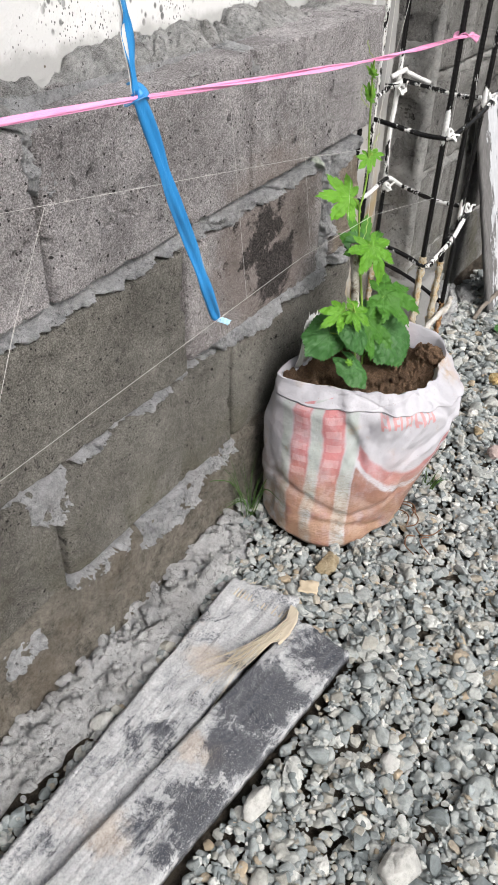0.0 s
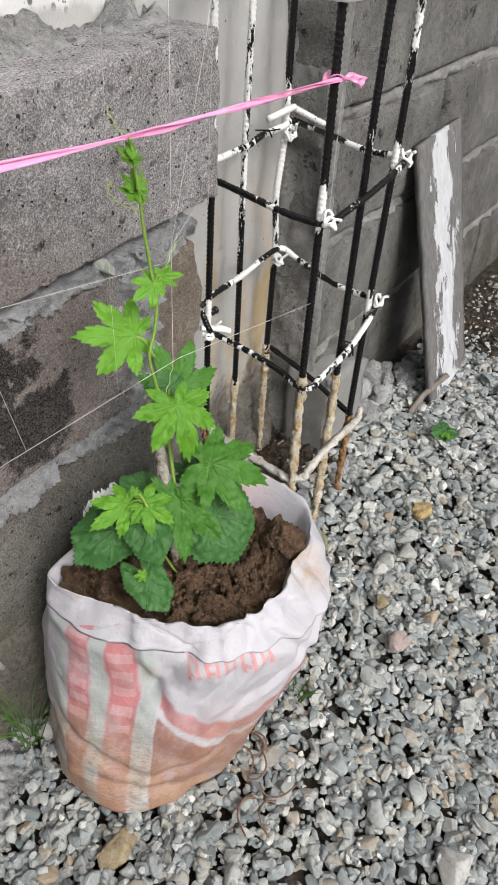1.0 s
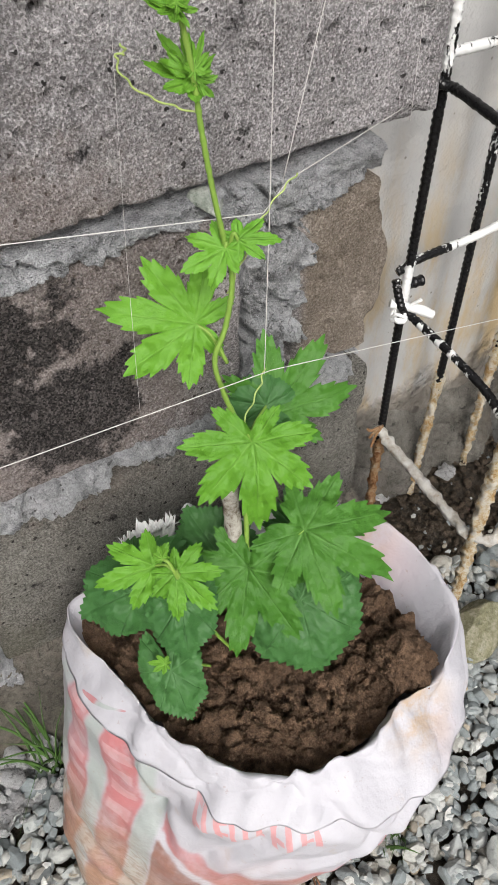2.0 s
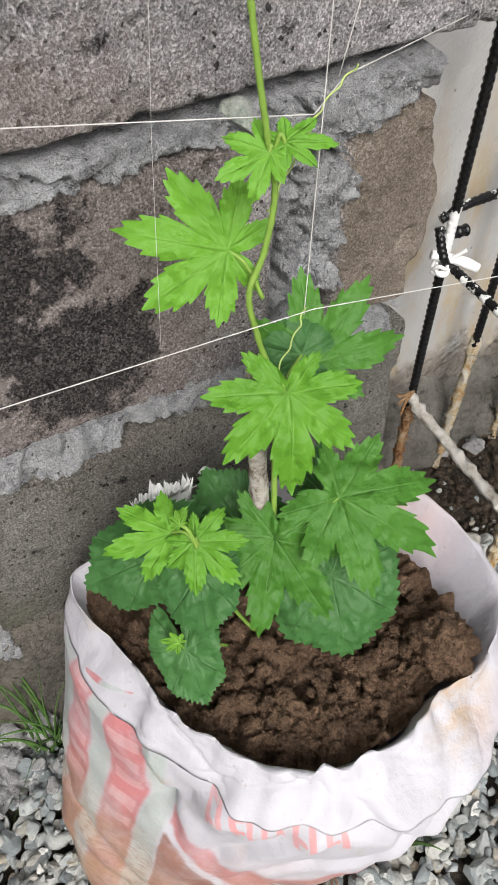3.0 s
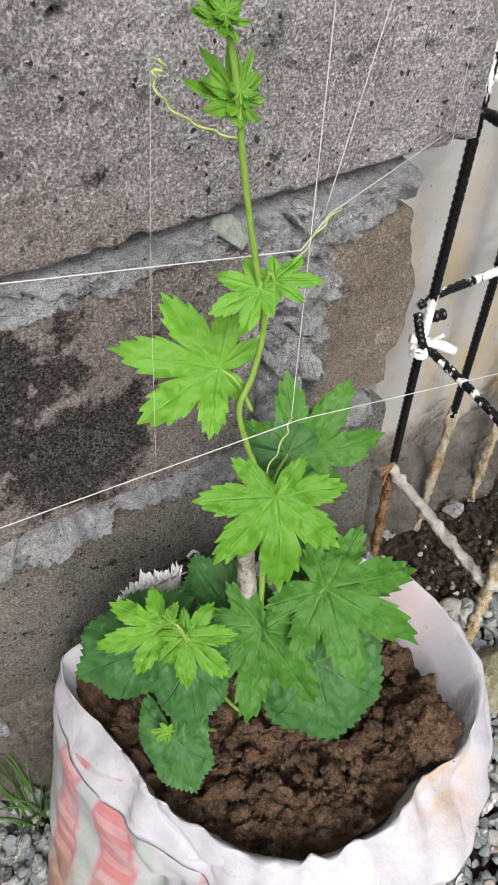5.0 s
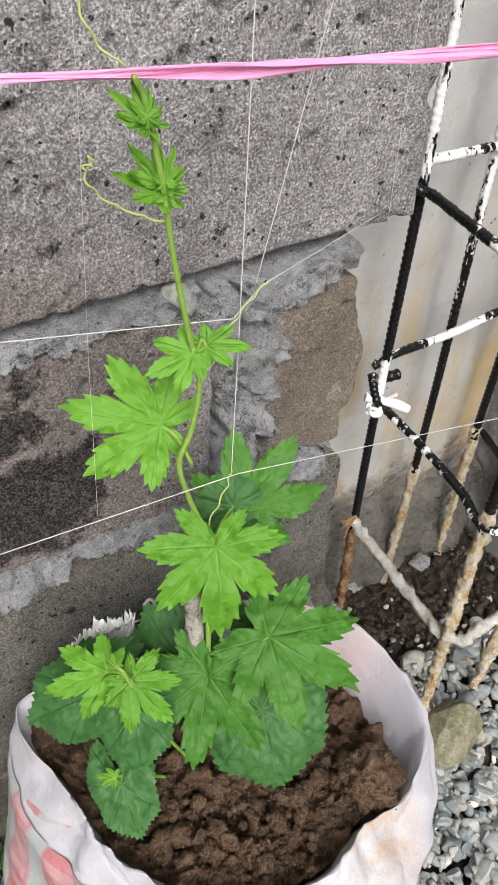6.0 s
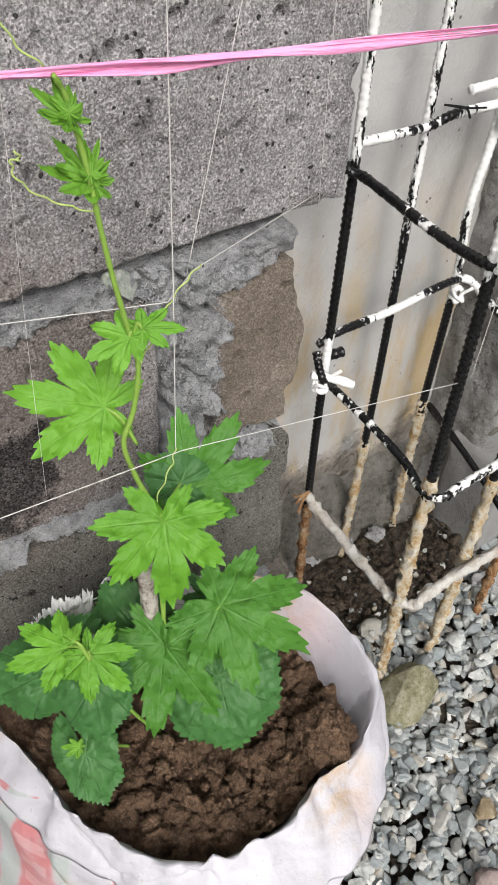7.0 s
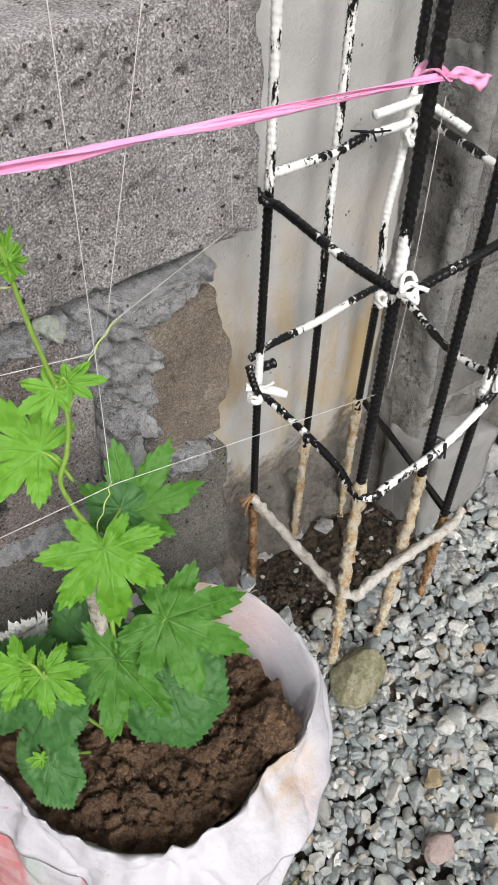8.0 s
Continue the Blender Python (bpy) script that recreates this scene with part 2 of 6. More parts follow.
def make_leaf_material(name, deep, mid, vein, gloss=0.45):
    n = Nodes(name)
    v = n.attr("vein")
    patch = n.noise(60, 4, 0.6)
    tone = n.mix(n.math("ADD", n.math("MULTIPLY", patch, 0.7), n.math("MULTIPLY", n.each(), 0.3)), deep, mid)
    col = n.mix(n.math("MULTIPLY", v, 0.17), tone, vein)
    col = n.mix(n.math("MULTIPLY", n.step(n.noise(28, 3, 0.6), 0.55, 0.75), 0.30), col, mid)
    speck = n.math("MULTIPLY", n.step(n.cells(420), 0.14, 0.07), n.step(n.noise(50, 2), 0.55, 0.62))
    col = n.mix(n.math("MULTIPLY", speck, 0.3), col, (0.35, 0.45, 0.20))
    n.bump((n.cells(150, feature="SMOOTH_F1"), 0.0022), (n.noise(260, 4, 0.6), 0.0010), (v, 0.0006))
    n.put(n.bsdf.inputs["Subsurface Weight"], 0.0)
    mat = n.done(col, gloss + 0.02, spec=0.24)
    # light passing through the blade
    t = n.tree
    thin = t.nodes.new("ShaderNodeBsdfTranslucent")
    both = t.nodes.new("ShaderNodeMixShader")
    both.inputs[0].default_value = 0.16
    n.put(thin.inputs["Color"], n.mix(0.4, col, (0.20, 0.40, 0.06)))
    t.links.new(n.bsdf.outputs[0], both.inputs[1])
    t.links.new(thin.outputs[0], both.inputs[2])
    t.links.new(both.outputs[0], t.nodes["Material Output"].inputs[0])
    return mat


def make_sack_material():
    n = Nodes("woven_sack_print")
    u, v, w = n.xyz(n.uv())
    wob = n.math("MULTIPLY_ADD", n.noise(22, 4, 0.6), 0.012, -0.006)
    uu = n.math("ADD", n.math("ADD", u, wob), n.math("MULTIPLY_ADD", v, 0.20, -0.034))
    vv = n.math("ADD", v, wob)
    cloth = n.mix(n.noise(18, 5, 0.6), (0.37, 0.362, 0.392), (0.46, 0.452, 0.486))
    cloth = n.mix(n.step(n.noise(9, 3, 0.6), 0.50, 0.70, 0.0, 0.35), cloth, (0.46, 0.36, 0.38))

    def band(lo, hi, soft=0.003, s=None):
        s = s or uu
        return n.math("MULTIPLY", n.step(s, lo - soft, lo + soft), n.step(s, hi + soft, hi - soft))

    fade = n.step(n.noise(35, 5, 0.65), 0.30, 0.62, 0.62, 1.0)
    fade = n.math("MULTIPLY", fade, n.step(n.math("ADD", vv, n.math("MULTIPLY_ADD", n.noise(20, 2), 0.03, -0.015)), 0.256, 0.250))
    red, green, brown = n.mix(n.step(v, 0.16, 0.09), (0.40, 0.10, 0.10), (0.25, 0.085, 0.045)), (0.29, 0.34, 0.30), (0.225, 0.085, 0.052)
    col = cloth
    for lo, hi in RED_STRIPES:
        col = n.mix(n.math("MULTIPLY", n.math("MULTIPLY", band(lo, hi), fade), 0.84), col, red)
    for lo, hi in GREEN_STRIPES:
        col = n.mix(n.math("MULTIPLY", n.math("MULTIPLY", band(lo, hi), fade), 0.65), col, green)
    # the swoosh: a red edge over a brown field that sweeps down and up again
    d = n.math("SUBTRACT", uu, SWOOSH_U)
    curve = n.math("ADD", SWOOSH_V, n.math("MULTIPLY", n.math("MULTIPLY", d, d), n.step(d, -0.01, 0.01, 3.6, 9.0)))
    curve = n.math("MINIMUM", curve, 0.182)
    side = n.math("MULTIPLY", n.step(uu, SWOOSH_START - 0.002, SWOOSH_START + 0.002), n.step(uu, 0.80, 0.78))
    under = n.math("MULTIPLY", n.step(n.math("SUBTRACT", vv, curve), 0.004, -0.004), side)
    edge = n.math("MULTIPLY", under, n.step(n.math("SUBTRACT", vv, curve), -0.026, -0.020))
    field = n.math("MULTIPLY", side, n.step(n.math("SUBTRACT", vv, curve), -0.030, -0.036))
    col = n.mix(n.math("MULTIPLY", n.math("MULTIPLY", edge, fade), 0.8), col, red)
    col = n.mix(n.math("MULTIPLY", n.math("MULTIPLY", field, fade), 0.88), col, brown)
    # rows of printed marks: pale bars on the stripes, red bars under the rolled edge
    for lo, hi, pitch in ((0.414, 0.434, 300.0), (0.461, 0.485, 260.0)):
        marks = n.math("MULTIPLY", band(lo, hi, 0.0015), n.math("MULTIPLY", n.step(n.math("SINE", n.math("MULTIPLY", vv, pitch)), -0.2, 0.05), n.math("MULTIPLY", n.step(v, 0.12, 0.125), n.step(v, 0.24, 0.235))))
        col = n.mix(n.math("MULTIPLY", marks, 0.26), col, (0.62, 0.50, 0.50))
    word = n.math("MULTIPLY", n.math("MULTIPLY", band(0.556, 0.672, 0.0015), band(0.217, 0.243, 0.0015, vv)), n.math("MAXIMUM", n.step(n.math("SINE", n.math("MULTIPLY", uu, 520.0)), 0.15, 0.35), n.math("MULTIPLY", n.step(n.math("SINE", n.math("MULTIPLY", uu, 260.0)), 0.1, 0.3), n.step(n.math("SINE", n.math("MULTIPLY", vv, 480.0)), 0.5, 0.7))))
    col = n.mix(n.math("MULTIPLY", n.math("MULTIPLY", word, fade), 0.7), col, (0.60, 0.20, 0.19))
    # earth rubbed into the lower cloth
    dirt = n.math("MULTIPLY", n.step(n.math("ADD", v, n.math("MULTIPLY_ADD", n.noise(14, 4), 0.12, -0.06)), 0.17, 0.02), 0.75)
    col = n.mix(n.math("MULTIPLY", dirt, n.step(n.noise(40, 4), 0.3, 0.6)), col, (0.30, 0.19, 0.12))
    rust = n.math("MULTIPLY", n.math("MAXIMUM", n.near(-0.106, -0.082, 0.258, 0.075), n.near(-0.150, -0.254, 0.262, 0.050)), n.step(n.noise(45, 5, 0.7), 0.36, 0.58))
    col = n.mix(n.math("MULTIPLY", rust, 0.8), col, (0.38, 0.25, 0.12))
    col = n.mix(n.math("MULTIPLY", n.near(-0.093, -0.130, 0.252, 0.055), 0.30), col, (0.52, 0.30, 0.32))
    specks = n.step(n.noise(170, 3, 0.6), 0.66, 0.72)
    col = n.mix(n.math("MULTIPLY", specks, 0.35), col, (0.28, 0.20, 0.15))
    mud = n.math("MULTIPLY", n.step(n.noise(24, 5, 0.7), 0.56, 0.72), n.step(n.noise(6, 2), 0.48, 0.62))
    col = n.mix(n.math("MULTIPLY", mud, 0.45), col, (0.36, 0.25, 0.15))
    # rows of woven tape show in the soiled lower cloth
    worn = n.step(v, 0.17, 0.08, 0.0, 0.42)
    rows = n.noise(520, 2, 0.6, vec=n.stretch(0.25, 0.25, 1))
    col = n.mix(n.math("MULTIPLY", n.step(rows, 0.46, 0.62), worn), col, (0.20, 0.11, 0.07))
    n.bump((n.noise(30, 3, 0.5), 0.003), (n.noise(140, 4, 0.65), 0.0010), (n.math("MULTIPLY", rows, worn), 0.0010))
    return n.done(col, 0.55, spec=0.4)


def make_plank_material():
    n = Nodes("cement_stained_board")
    grain = n.noise(230, 5, 0.75, vec=n.stretch(0.08, 1, 1))
    blot = n.noise(16, 7, 0.72, dist=0.3)
    fine = n.noise(260, 5, 0.8)
    speck = n.noise(700, 3, 0.7)
    wood = n.mix(grain, (0.05, 0.055, 0.068), (0.30, 0.31, 0.335))
    cement = n.ramp(n.math("ADD", n.math("MULTIPLY", fine, 0.6), n.math("MULTIPLY", n.noise(45, 5, 0.7), 0.4)), (0.30, (0.20, 0.205, 0.22)), (0.50, (0.43, 0.435, 0.445)), (0.68, (0.66, 0.66, 0.665)))
    mask = n.step(n.math("ADD", blot, n.math("ADD", n.math("MULTIPLY_ADD", fine, 0.5, -0.25), n.math("MULTIPLY_ADD", grain, 0.22, -0.11))), 0.30, 0.46)
    col = n.mix(mask, wood, cement)
    # tan and rusty spills
    warm = n.noise(14, 5, 0.7)
    for x, y, r in ((-0.82, -0.235, 0.06), (-0.965, -0.215, 0.06), (-0.70, -0.165, 0.05)):
        warm = n.math("ADD", warm, n.math("MULTIPLY", n.near(x, y, 0.035, r), 0.30))
    col = n.mix(n.math("MULTIPLY", n.step(warm, 0.58, 0.78), 0.55), col, n.mix(fine, (0.30, 0.22, 0.16), (0.62, 0.54, 0.46)))
    # dark blue-black paint, rubbed through in places
    ink = n.noise(21, 6, 0.72, dist=0.4)
    for x, y, r in ((-0.728, -0.245, 0.065), (-0.69, -0.262, 0.05), (-0.60, -0.292, 0.05), (-0.82, -0.180, 0.042), (-0.906, -0.276, 0.05), (-0.86, -0.290, 0.04), (-0.79, -0.280, 0.04), (-1.03, -0.25, 0.05)):
        ink = n.math("ADD", ink, n.math("MULTIPLY", n.near(x, y, 0.038, 1.5 * r), 0.20))
    ink = n.math("MULTIPLY", n.step(n.math("ADD", ink, n.math("ADD", n.math("MULTIPLY_ADD", fine, 0.35, -0.175), n.math("MULTIPLY_ADD", grain, 0.25, -0.125))), 0.56, 0.68), n.step(speck, 0.70, 0.50))
    col = n.mix(n.math("MULTIPLY", ink, 0.92), col, n.mix(grain, (0.012, 0.014, 0.02), (0.05, 0.055, 0.075)))
    n.bump((grain, 0.0015), (blot, 0.004), (fine, 0.0016))
    return n.done(col, 0.85, spec=0.25)


RED_STRIPES = [(0.411, 0.437), (0.456, 0.490)]
GREEN_STRIPES = [(0.394, 0.409), (0.438, 0.455), (0.491, 0.514)]
SWOOSH_START, SWOOSH_U, SWOOSH_V = 0.517, 0.640, 0.130

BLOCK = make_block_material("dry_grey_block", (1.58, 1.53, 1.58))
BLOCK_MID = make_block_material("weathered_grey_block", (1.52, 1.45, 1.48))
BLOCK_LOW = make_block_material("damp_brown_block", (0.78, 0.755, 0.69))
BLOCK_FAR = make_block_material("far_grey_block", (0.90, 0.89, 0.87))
MORTAR = make_mortar_material("rough_mortar", (0.16, 0.162, 0.168), (0.64, 0.648, 0.665), 0.10)
SPILL = make_mortar_material("dried_mortar_spill", (0.34, 0.34, 0.345), (0.74, 0.74, 0.745), 0.15)
FOOTING = make_mortar_material("damp_footing_concrete", (0.065, 0.058, 0.047), (0.34, 0.31, 0.265), 0.45)
BACK = make_back_wall_material()
GRAVEL = make_gravel_material()
EARTH = make_soil_material("packed_earth", (0.034, 0.028, 0.022), (0.20, 0.165, 0.13))
MORTAR_FAR = make_mortar_material("weathered_mortar", (0.22, 0.217, 0.212), (0.58, 0.575, 0.56), 0.30)
POTTING = make_soil_material("moist_brown_soil", (0.060, 0.036, 0.022), (0.41, 0.26, 0.165))
BAR = make_bar_material()
CAP = make_mortar_material("crumbled_bedding_mortar", (0.10, 0.098, 0.095), (0.62, 0.62, 0.615), 0.20)
CRUST = make_crust_material("ochre_cement_crust", (0.19, 0.09, 0.035), (0.43, 0.26, 0.10), (0.54, 0.44, 0.29), (0.64, 0.60, 0.51), (0.58, 0.555, 0.50))
CEMENT_TIE = make_crust_material("cement_coated_steel", (0.30, 0.20, 0.12), (0.50, 0.46, 0.40), (0.62, 0.60, 0.56), (0.66, 0.65, 0.62))
RUST = make_crust_material("rusty_steel", (0.07, 0.03, 0.015), (0.22, 0.10, 0.04), (0.38, 0.24, 0.13), (0.42, 0.36, 0.28))
LEAF = make_leaf_material("green_leaf", (0.030, 0.110, 0.012), (0.080, 0.218, 0.030), (0.19, 0.36, 0.12))
YOUNG = make_leaf_material("young_bright_leaf", (0.066, 0.192, 0.014), (0.138, 0.332, 0.030), (0.27, 0.48, 0.13))
OLD = make_leaf_material("mature_round_leaf", (0.027, 0.094, 0.024), (0.066, 0.172, 0.048), (0.18, 0.34, 0.15), 0.4)
BUD = make_leaf_material("pale_bud_leaf", (0.075, 0.200, 0.012), (0.150, 0.330, 0.040), (0.30, 0.50, 0.12))
STEM = make_plain("green_stem", (0.11, 0.22, 0.03), (0.24, 0.36, 0.07), 120, 0.5)
TENDRIL = make_plain("pale_tendril", (0.28, 0.38, 0.10), (0.42, 0.50, 0.18), 200, 0.5)
SACK = make_sack_material()
PLANK = make_plank_material()
RAW_WOOD = make_plain("torn_raw_wood", (0.36, 0.30, 0.22), (0.60, 0.54, 0.44), 120, 0.85, 0.002, 0.15, (0.2, 1, 1))
PINK = make_plain("pink_plastic_twine", (0.80, 0.22, 0.48), (0.88, 0.46, 0.66), 260, 0.35, 0.0012, 0.5, (0.15, 1, 1))
BLUE = make_plain("blue_plastic_strap", (0.015, 0.16, 0.42), (0.04, 0.27, 0.58), 120, 0.35, 0.0008, 0.5, (1, 1, 0.15))
THREAD = make_plain("white_nylon_thread", (0.52, 0.51, 0.49), (0.66, 0.65, 0.63), 400, 0.5)
WHITE_PAINT = make_plain("white_paint", (0.68, 0.68, 0.67), (0.82, 0.82, 0.81), 160, 0.6, 0.0012)
BARK = make_crust_material("mottled_stake_bark", (0.05, 0.038, 0.028), (0.20, 0.16, 0.12), (0.52, 0.49, 0.43), (0.62, 0.60, 0.55))
MOSS = make_crust_material("mossy_stone_skin", (0.10, 0.098, 0.06), (0.25, 0.24, 0.15), (0.46, 0.43, 0.35))


def make_lime_material():
    n = Nodes("lime_lump_with_caked_sand")
    a, g = n.noise(40, 5, 0.65), n.noise(350, 4, 0.8)
    lime = n.mix(n.math("MULTIPLY_ADD", g, 0.5, n.math("MULTIPLY", a, 0.5)), (0.46, 0.45, 0.43), (0.84, 0.83, 0.81))
    sand = n.mix(g, (0.10, 0.075, 0.045), (0.50, 0.43, 0.32))
    patch = n.step(n.math("ADD", n.near(-0.345, -0.560, 0.045, 0.060), n.math("MULTIPLY_ADD", n.noise(50, 4, 0.6), 0.8, -0.4)), 0.28, 0.42)
    n.bump((a, 0.008), (g, 0.004))
    return n.done(n.mix(patch, lime, sand), 0.95, spec=0.15)


LIME = make_lime_material()
SAND = make_crust_material("sandy_crust", (0.16, 0.12, 0.07), (0.34, 0.27, 0.17), (0.48, 0.41, 0.30))
PALE = make_crust_material("pale_stone_skin", (0.34, 0.335, 0.31), (0.56, 0.555, 0.53), (0.68, 0.67, 0.64))
ROSE = make_crust_material("dull_pink_stone", (0.24, 0.19, 0.18), (0.38, 0.30, 0.28), (0.46, 0.39, 0.36))
PAPER = make_plain("tan_paper", (0.42, 0.34, 0.24), (0.58, 0.50, 0.38), 60, 0.9)
GRASS = make_plain("grass_blade", (0.035, 0.085, 0.018), (0.10, 0.19, 0.045), 90, 0.55)
DRY = make_plain("dry_brown_stalk", (0.10, 0.05, 0.03), (0.22, 0.12, 0.07), 150, 0.8)


# ---------------------------------------------------------------- mesh helpers
def mesh_object(name, verts, faces, material, parent=None, label="", smooth=True, uvs=None, attrs=None):
    me = bpy.data.meshes.new(name)
    me.from_pydata([tuple(v) for v in verts], [], [tuple(f) for f in faces])
    me.materials.append(material)
    if smooth:
        me.polygons.foreach_set("use_smooth", np.ones(len(me.polygons), dtype=bool))
    if uvs is not None:
        layer = me.uv_layers.new(name="uv")
        idx = np.zeros(len(me.loops), dtype=np.int32)
        me.loops.foreach_get("vertex_index", idx)
        layer.data.foreach_set("uv", np.asarray(uvs, dtype=np.float32)[idx].ravel())
    for key, values in (attrs or {}).items():
        a = me.attributes.new(key, "FLOAT", "POINT")
        a.data.foreach_set("value", np.asarray(values, dtype=np.float32))
    me.update()
    ob = new(name, me)
    if parent:
        ob.parent = parent
    if label:
        ob["label"] = label
    return ob


def part(name, bm, material, parent=None, label="", smooth=True):
    me = bpy.data.meshes.new(name)
    bm.to_mesh(me)
    bm.free()
    me.materials.append(material)
    if smooth:
        me.polygons.foreach_set("use_smooth", np.ones(len(me.polygons), dtype=bool))
    ob = new(name, me)
    if parent:
        ob.parent = parent
    if label:
        ob["label"] = label
    return ob


def empty(name, at=(0, 0, 0)):
    ob = new(name)
    ob.location = at
    ob.empty_display_size = 0.02
    return ob


def fbm(x, y, z, octaves=4):
    return noise.fractal(Vector((x, y, z)), 1.0, 2.0, octaves)


def grid_faces(nu, nv, wrap=False):
    f = []
    for j in range(nv - 1):
        for i in range(nu if wrap else nu - 1):
            a, b = j * nu + i, j * nu + (i + 1) % nu
            f.append((a, b, b + nu, a + nu))
    return f


def spline(points, steps):
    """Catmull-Rom through the points."""
    p = [Vector(q) for q in points]
    p = [2 * p[0] - p[1]] + p + [2 * p[-1] - p[-2]]
    out = []
    for i in range(1, len(p) - 2):
        for k in range(steps):
            t = k / steps
            a, b, c, d = p[i - 1], p[i], p[i + 1], p[i + 2]
            out.append(0.5 * ((2 * b) + (c - a) * t + (2 * a - 5 * b + 4 * c - d) * t * t + (3 * b - a - 3 * c + d) * t ** 3))
    out.append(p[-2].copy())
    return out


def tube(path, radius, sides=8, flat=1.0):
    """Verts and faces of a tube along the path; radius: a number or a function of (index share, side angle, place)."""
    verts, faces = [], []
    side = None
    for i, p in enumerate(path):
        q = path[min(i + 1, len(path) - 1)] - path[max(i - 1, 0)]
        q.normalize()
        if side is None:
            side = q.orthogonal().normalized()
        side = (side - q * side.dot(q)).normalized()
        up = q.cross(side)
        for k in range(sides):
            a = 2 * math.pi * k / sides
            r = radius(i / max(1, len(path) - 1), a, p) if callable(radius) else radius
            verts.append(p + side * (r * math.cos(a)) + up * (r * flat * math.sin(a)))
    faces = [(j * sides + k, j * sides + (k + 1) % sides, (j + 1) * sides + (k + 1) % sides, (j + 1) * sides + k)
             for j in range(len(path) - 1) for k in range(sides)]
    faces.append(tuple(reversed(range(sides))))
    faces.append(tuple(range((len(path) - 1) * sides, len(path) * sides)))
    return verts, faces


def tube_object(name, path, radius, material, parent=None, label="", sides=8, flat=1.0, attrs=None):
    v, f = tube(path, radius, sides, flat)
    return mesh_object(name, v, f, material, parent, label, attrs={k: [fn(p) for p in v] for k, fn in (attrs or {}).items()})


def hook(ob, parent):
    """Under its thing, with the mesh kept in world coordinates."""
    ob.parent = parent
    ob.matrix_parent_inverse = Matrix.Translation(parent.location).inverted()
    return ob


def fast_mesh(name, verts, faces, material, smooth=True, sharp=0):
    """A mesh object from numpy arrays of verts (n,3) and triangles (m,3)."""
    me = bpy.data.meshes.new(name)
    me.vertices.add(len(verts))
    me.vertices.foreach_set("co", np.asarray(verts, dtype=np.float32).ravel())
    me.loops.add(faces.size)
    me.loops.foreach_set("vertex_index", np.asarray(faces, dtype=np.int32).ravel())
    me.polygons.add(len(faces))
    me.polygons.foreach_set("loop_start", np.arange(0, faces.size, 3, dtype=np.int32))
    me.polygons.foreach_set("use_smooth", np.full(len(faces), smooth))
    me.update(calc_edges=True)
    if sharp:
        me.set_sharp_from_angle(angle=radians(sharp))
    me.materials.append(material)
    return new(name, me)


def smooth01(v):
    v = min(1.0, max(0.0, v))
    return v * v * (3 - 2 * v)


# ---------------------------------------------------------------- ground
def build_ground():
    near = np.arange(-1.6, 2.2, 0.02)
    xs = np.concatenate([[-60, -20, -8, -4, -2.4], near, [2.6, 4, 8, 20, 60]])
    ys = np.concatenate([[-60, -20, -8, -4, -2, -1.4], np.arange(-1.1, 0.2, 0.02), [0.5, 2, 8, 60]])
    verts = [(x, y, -0.010 + (0.010 * fbm(x * 9, y * 9, 3.0) if abs(x) < 2.3 and abs(y) < 1.2 else 0.0)) for y in ys for x in xs]
    ob = mesh_object("ground", verts, grid_faces(len(xs), len(ys)), EARTH)
    return tagged(ob, "dark packed earth showing between the stones", "ground", kind="structure")


build_ground()


# ---------------------------------------------------------------- walls
LATTICE = np.random.default_rng(41).random((256, 256))


def value_noise(x, z):
    """Smooth noise from -1 to 1 over arrays of places."""
    ix, iz = np.floor(x).astype(int), np.floor(z).astype(int)
    fx, fz = x - ix, z - iz
    fx, fz = fx * fx * fx * (fx * (6 * fx - 15) + 10), fz * fz * fz * (fz * (6 * fz - 15) + 10)
    a, b = LATTICE[ix % 256, iz % 256], LATTICE[(ix + 1) % 256, iz % 256]
    c, d = LATTICE[ix % 256, (iz + 1) % 256], LATTICE[(ix + 1) % 256, (iz + 1) % 256]
    return 2 * ((a * (1 - fx) + b * fx) * (1 - fz) + (c * (1 - fx) + d * fx) * fz) - 1


def field(x, z, scale, octaves=3, seed=0.0):
    """Layered noise over arrays; scale: waves a metre."""
    total, amp, norm = 0.0, 1.0, 0.0
    for k in range(octaves):
        turn = 0.6 + 0.9 * k
        u, v = x * math.cos(turn) - z * math.sin(turn), x * math.sin(turn) + z * math.cos(turn)
        total = total + amp * value_noise(u * scale + 17.3 * seed + 31 * k, v * scale + 7.7 * seed + 11 * k)
        norm += amp
        amp *= 0.5
        scale *= 2.03
    return total / norm


def soft(v):
    v = np.clip(v, 0.0, 1.0)
    return v * v * (3 - 2 * v)


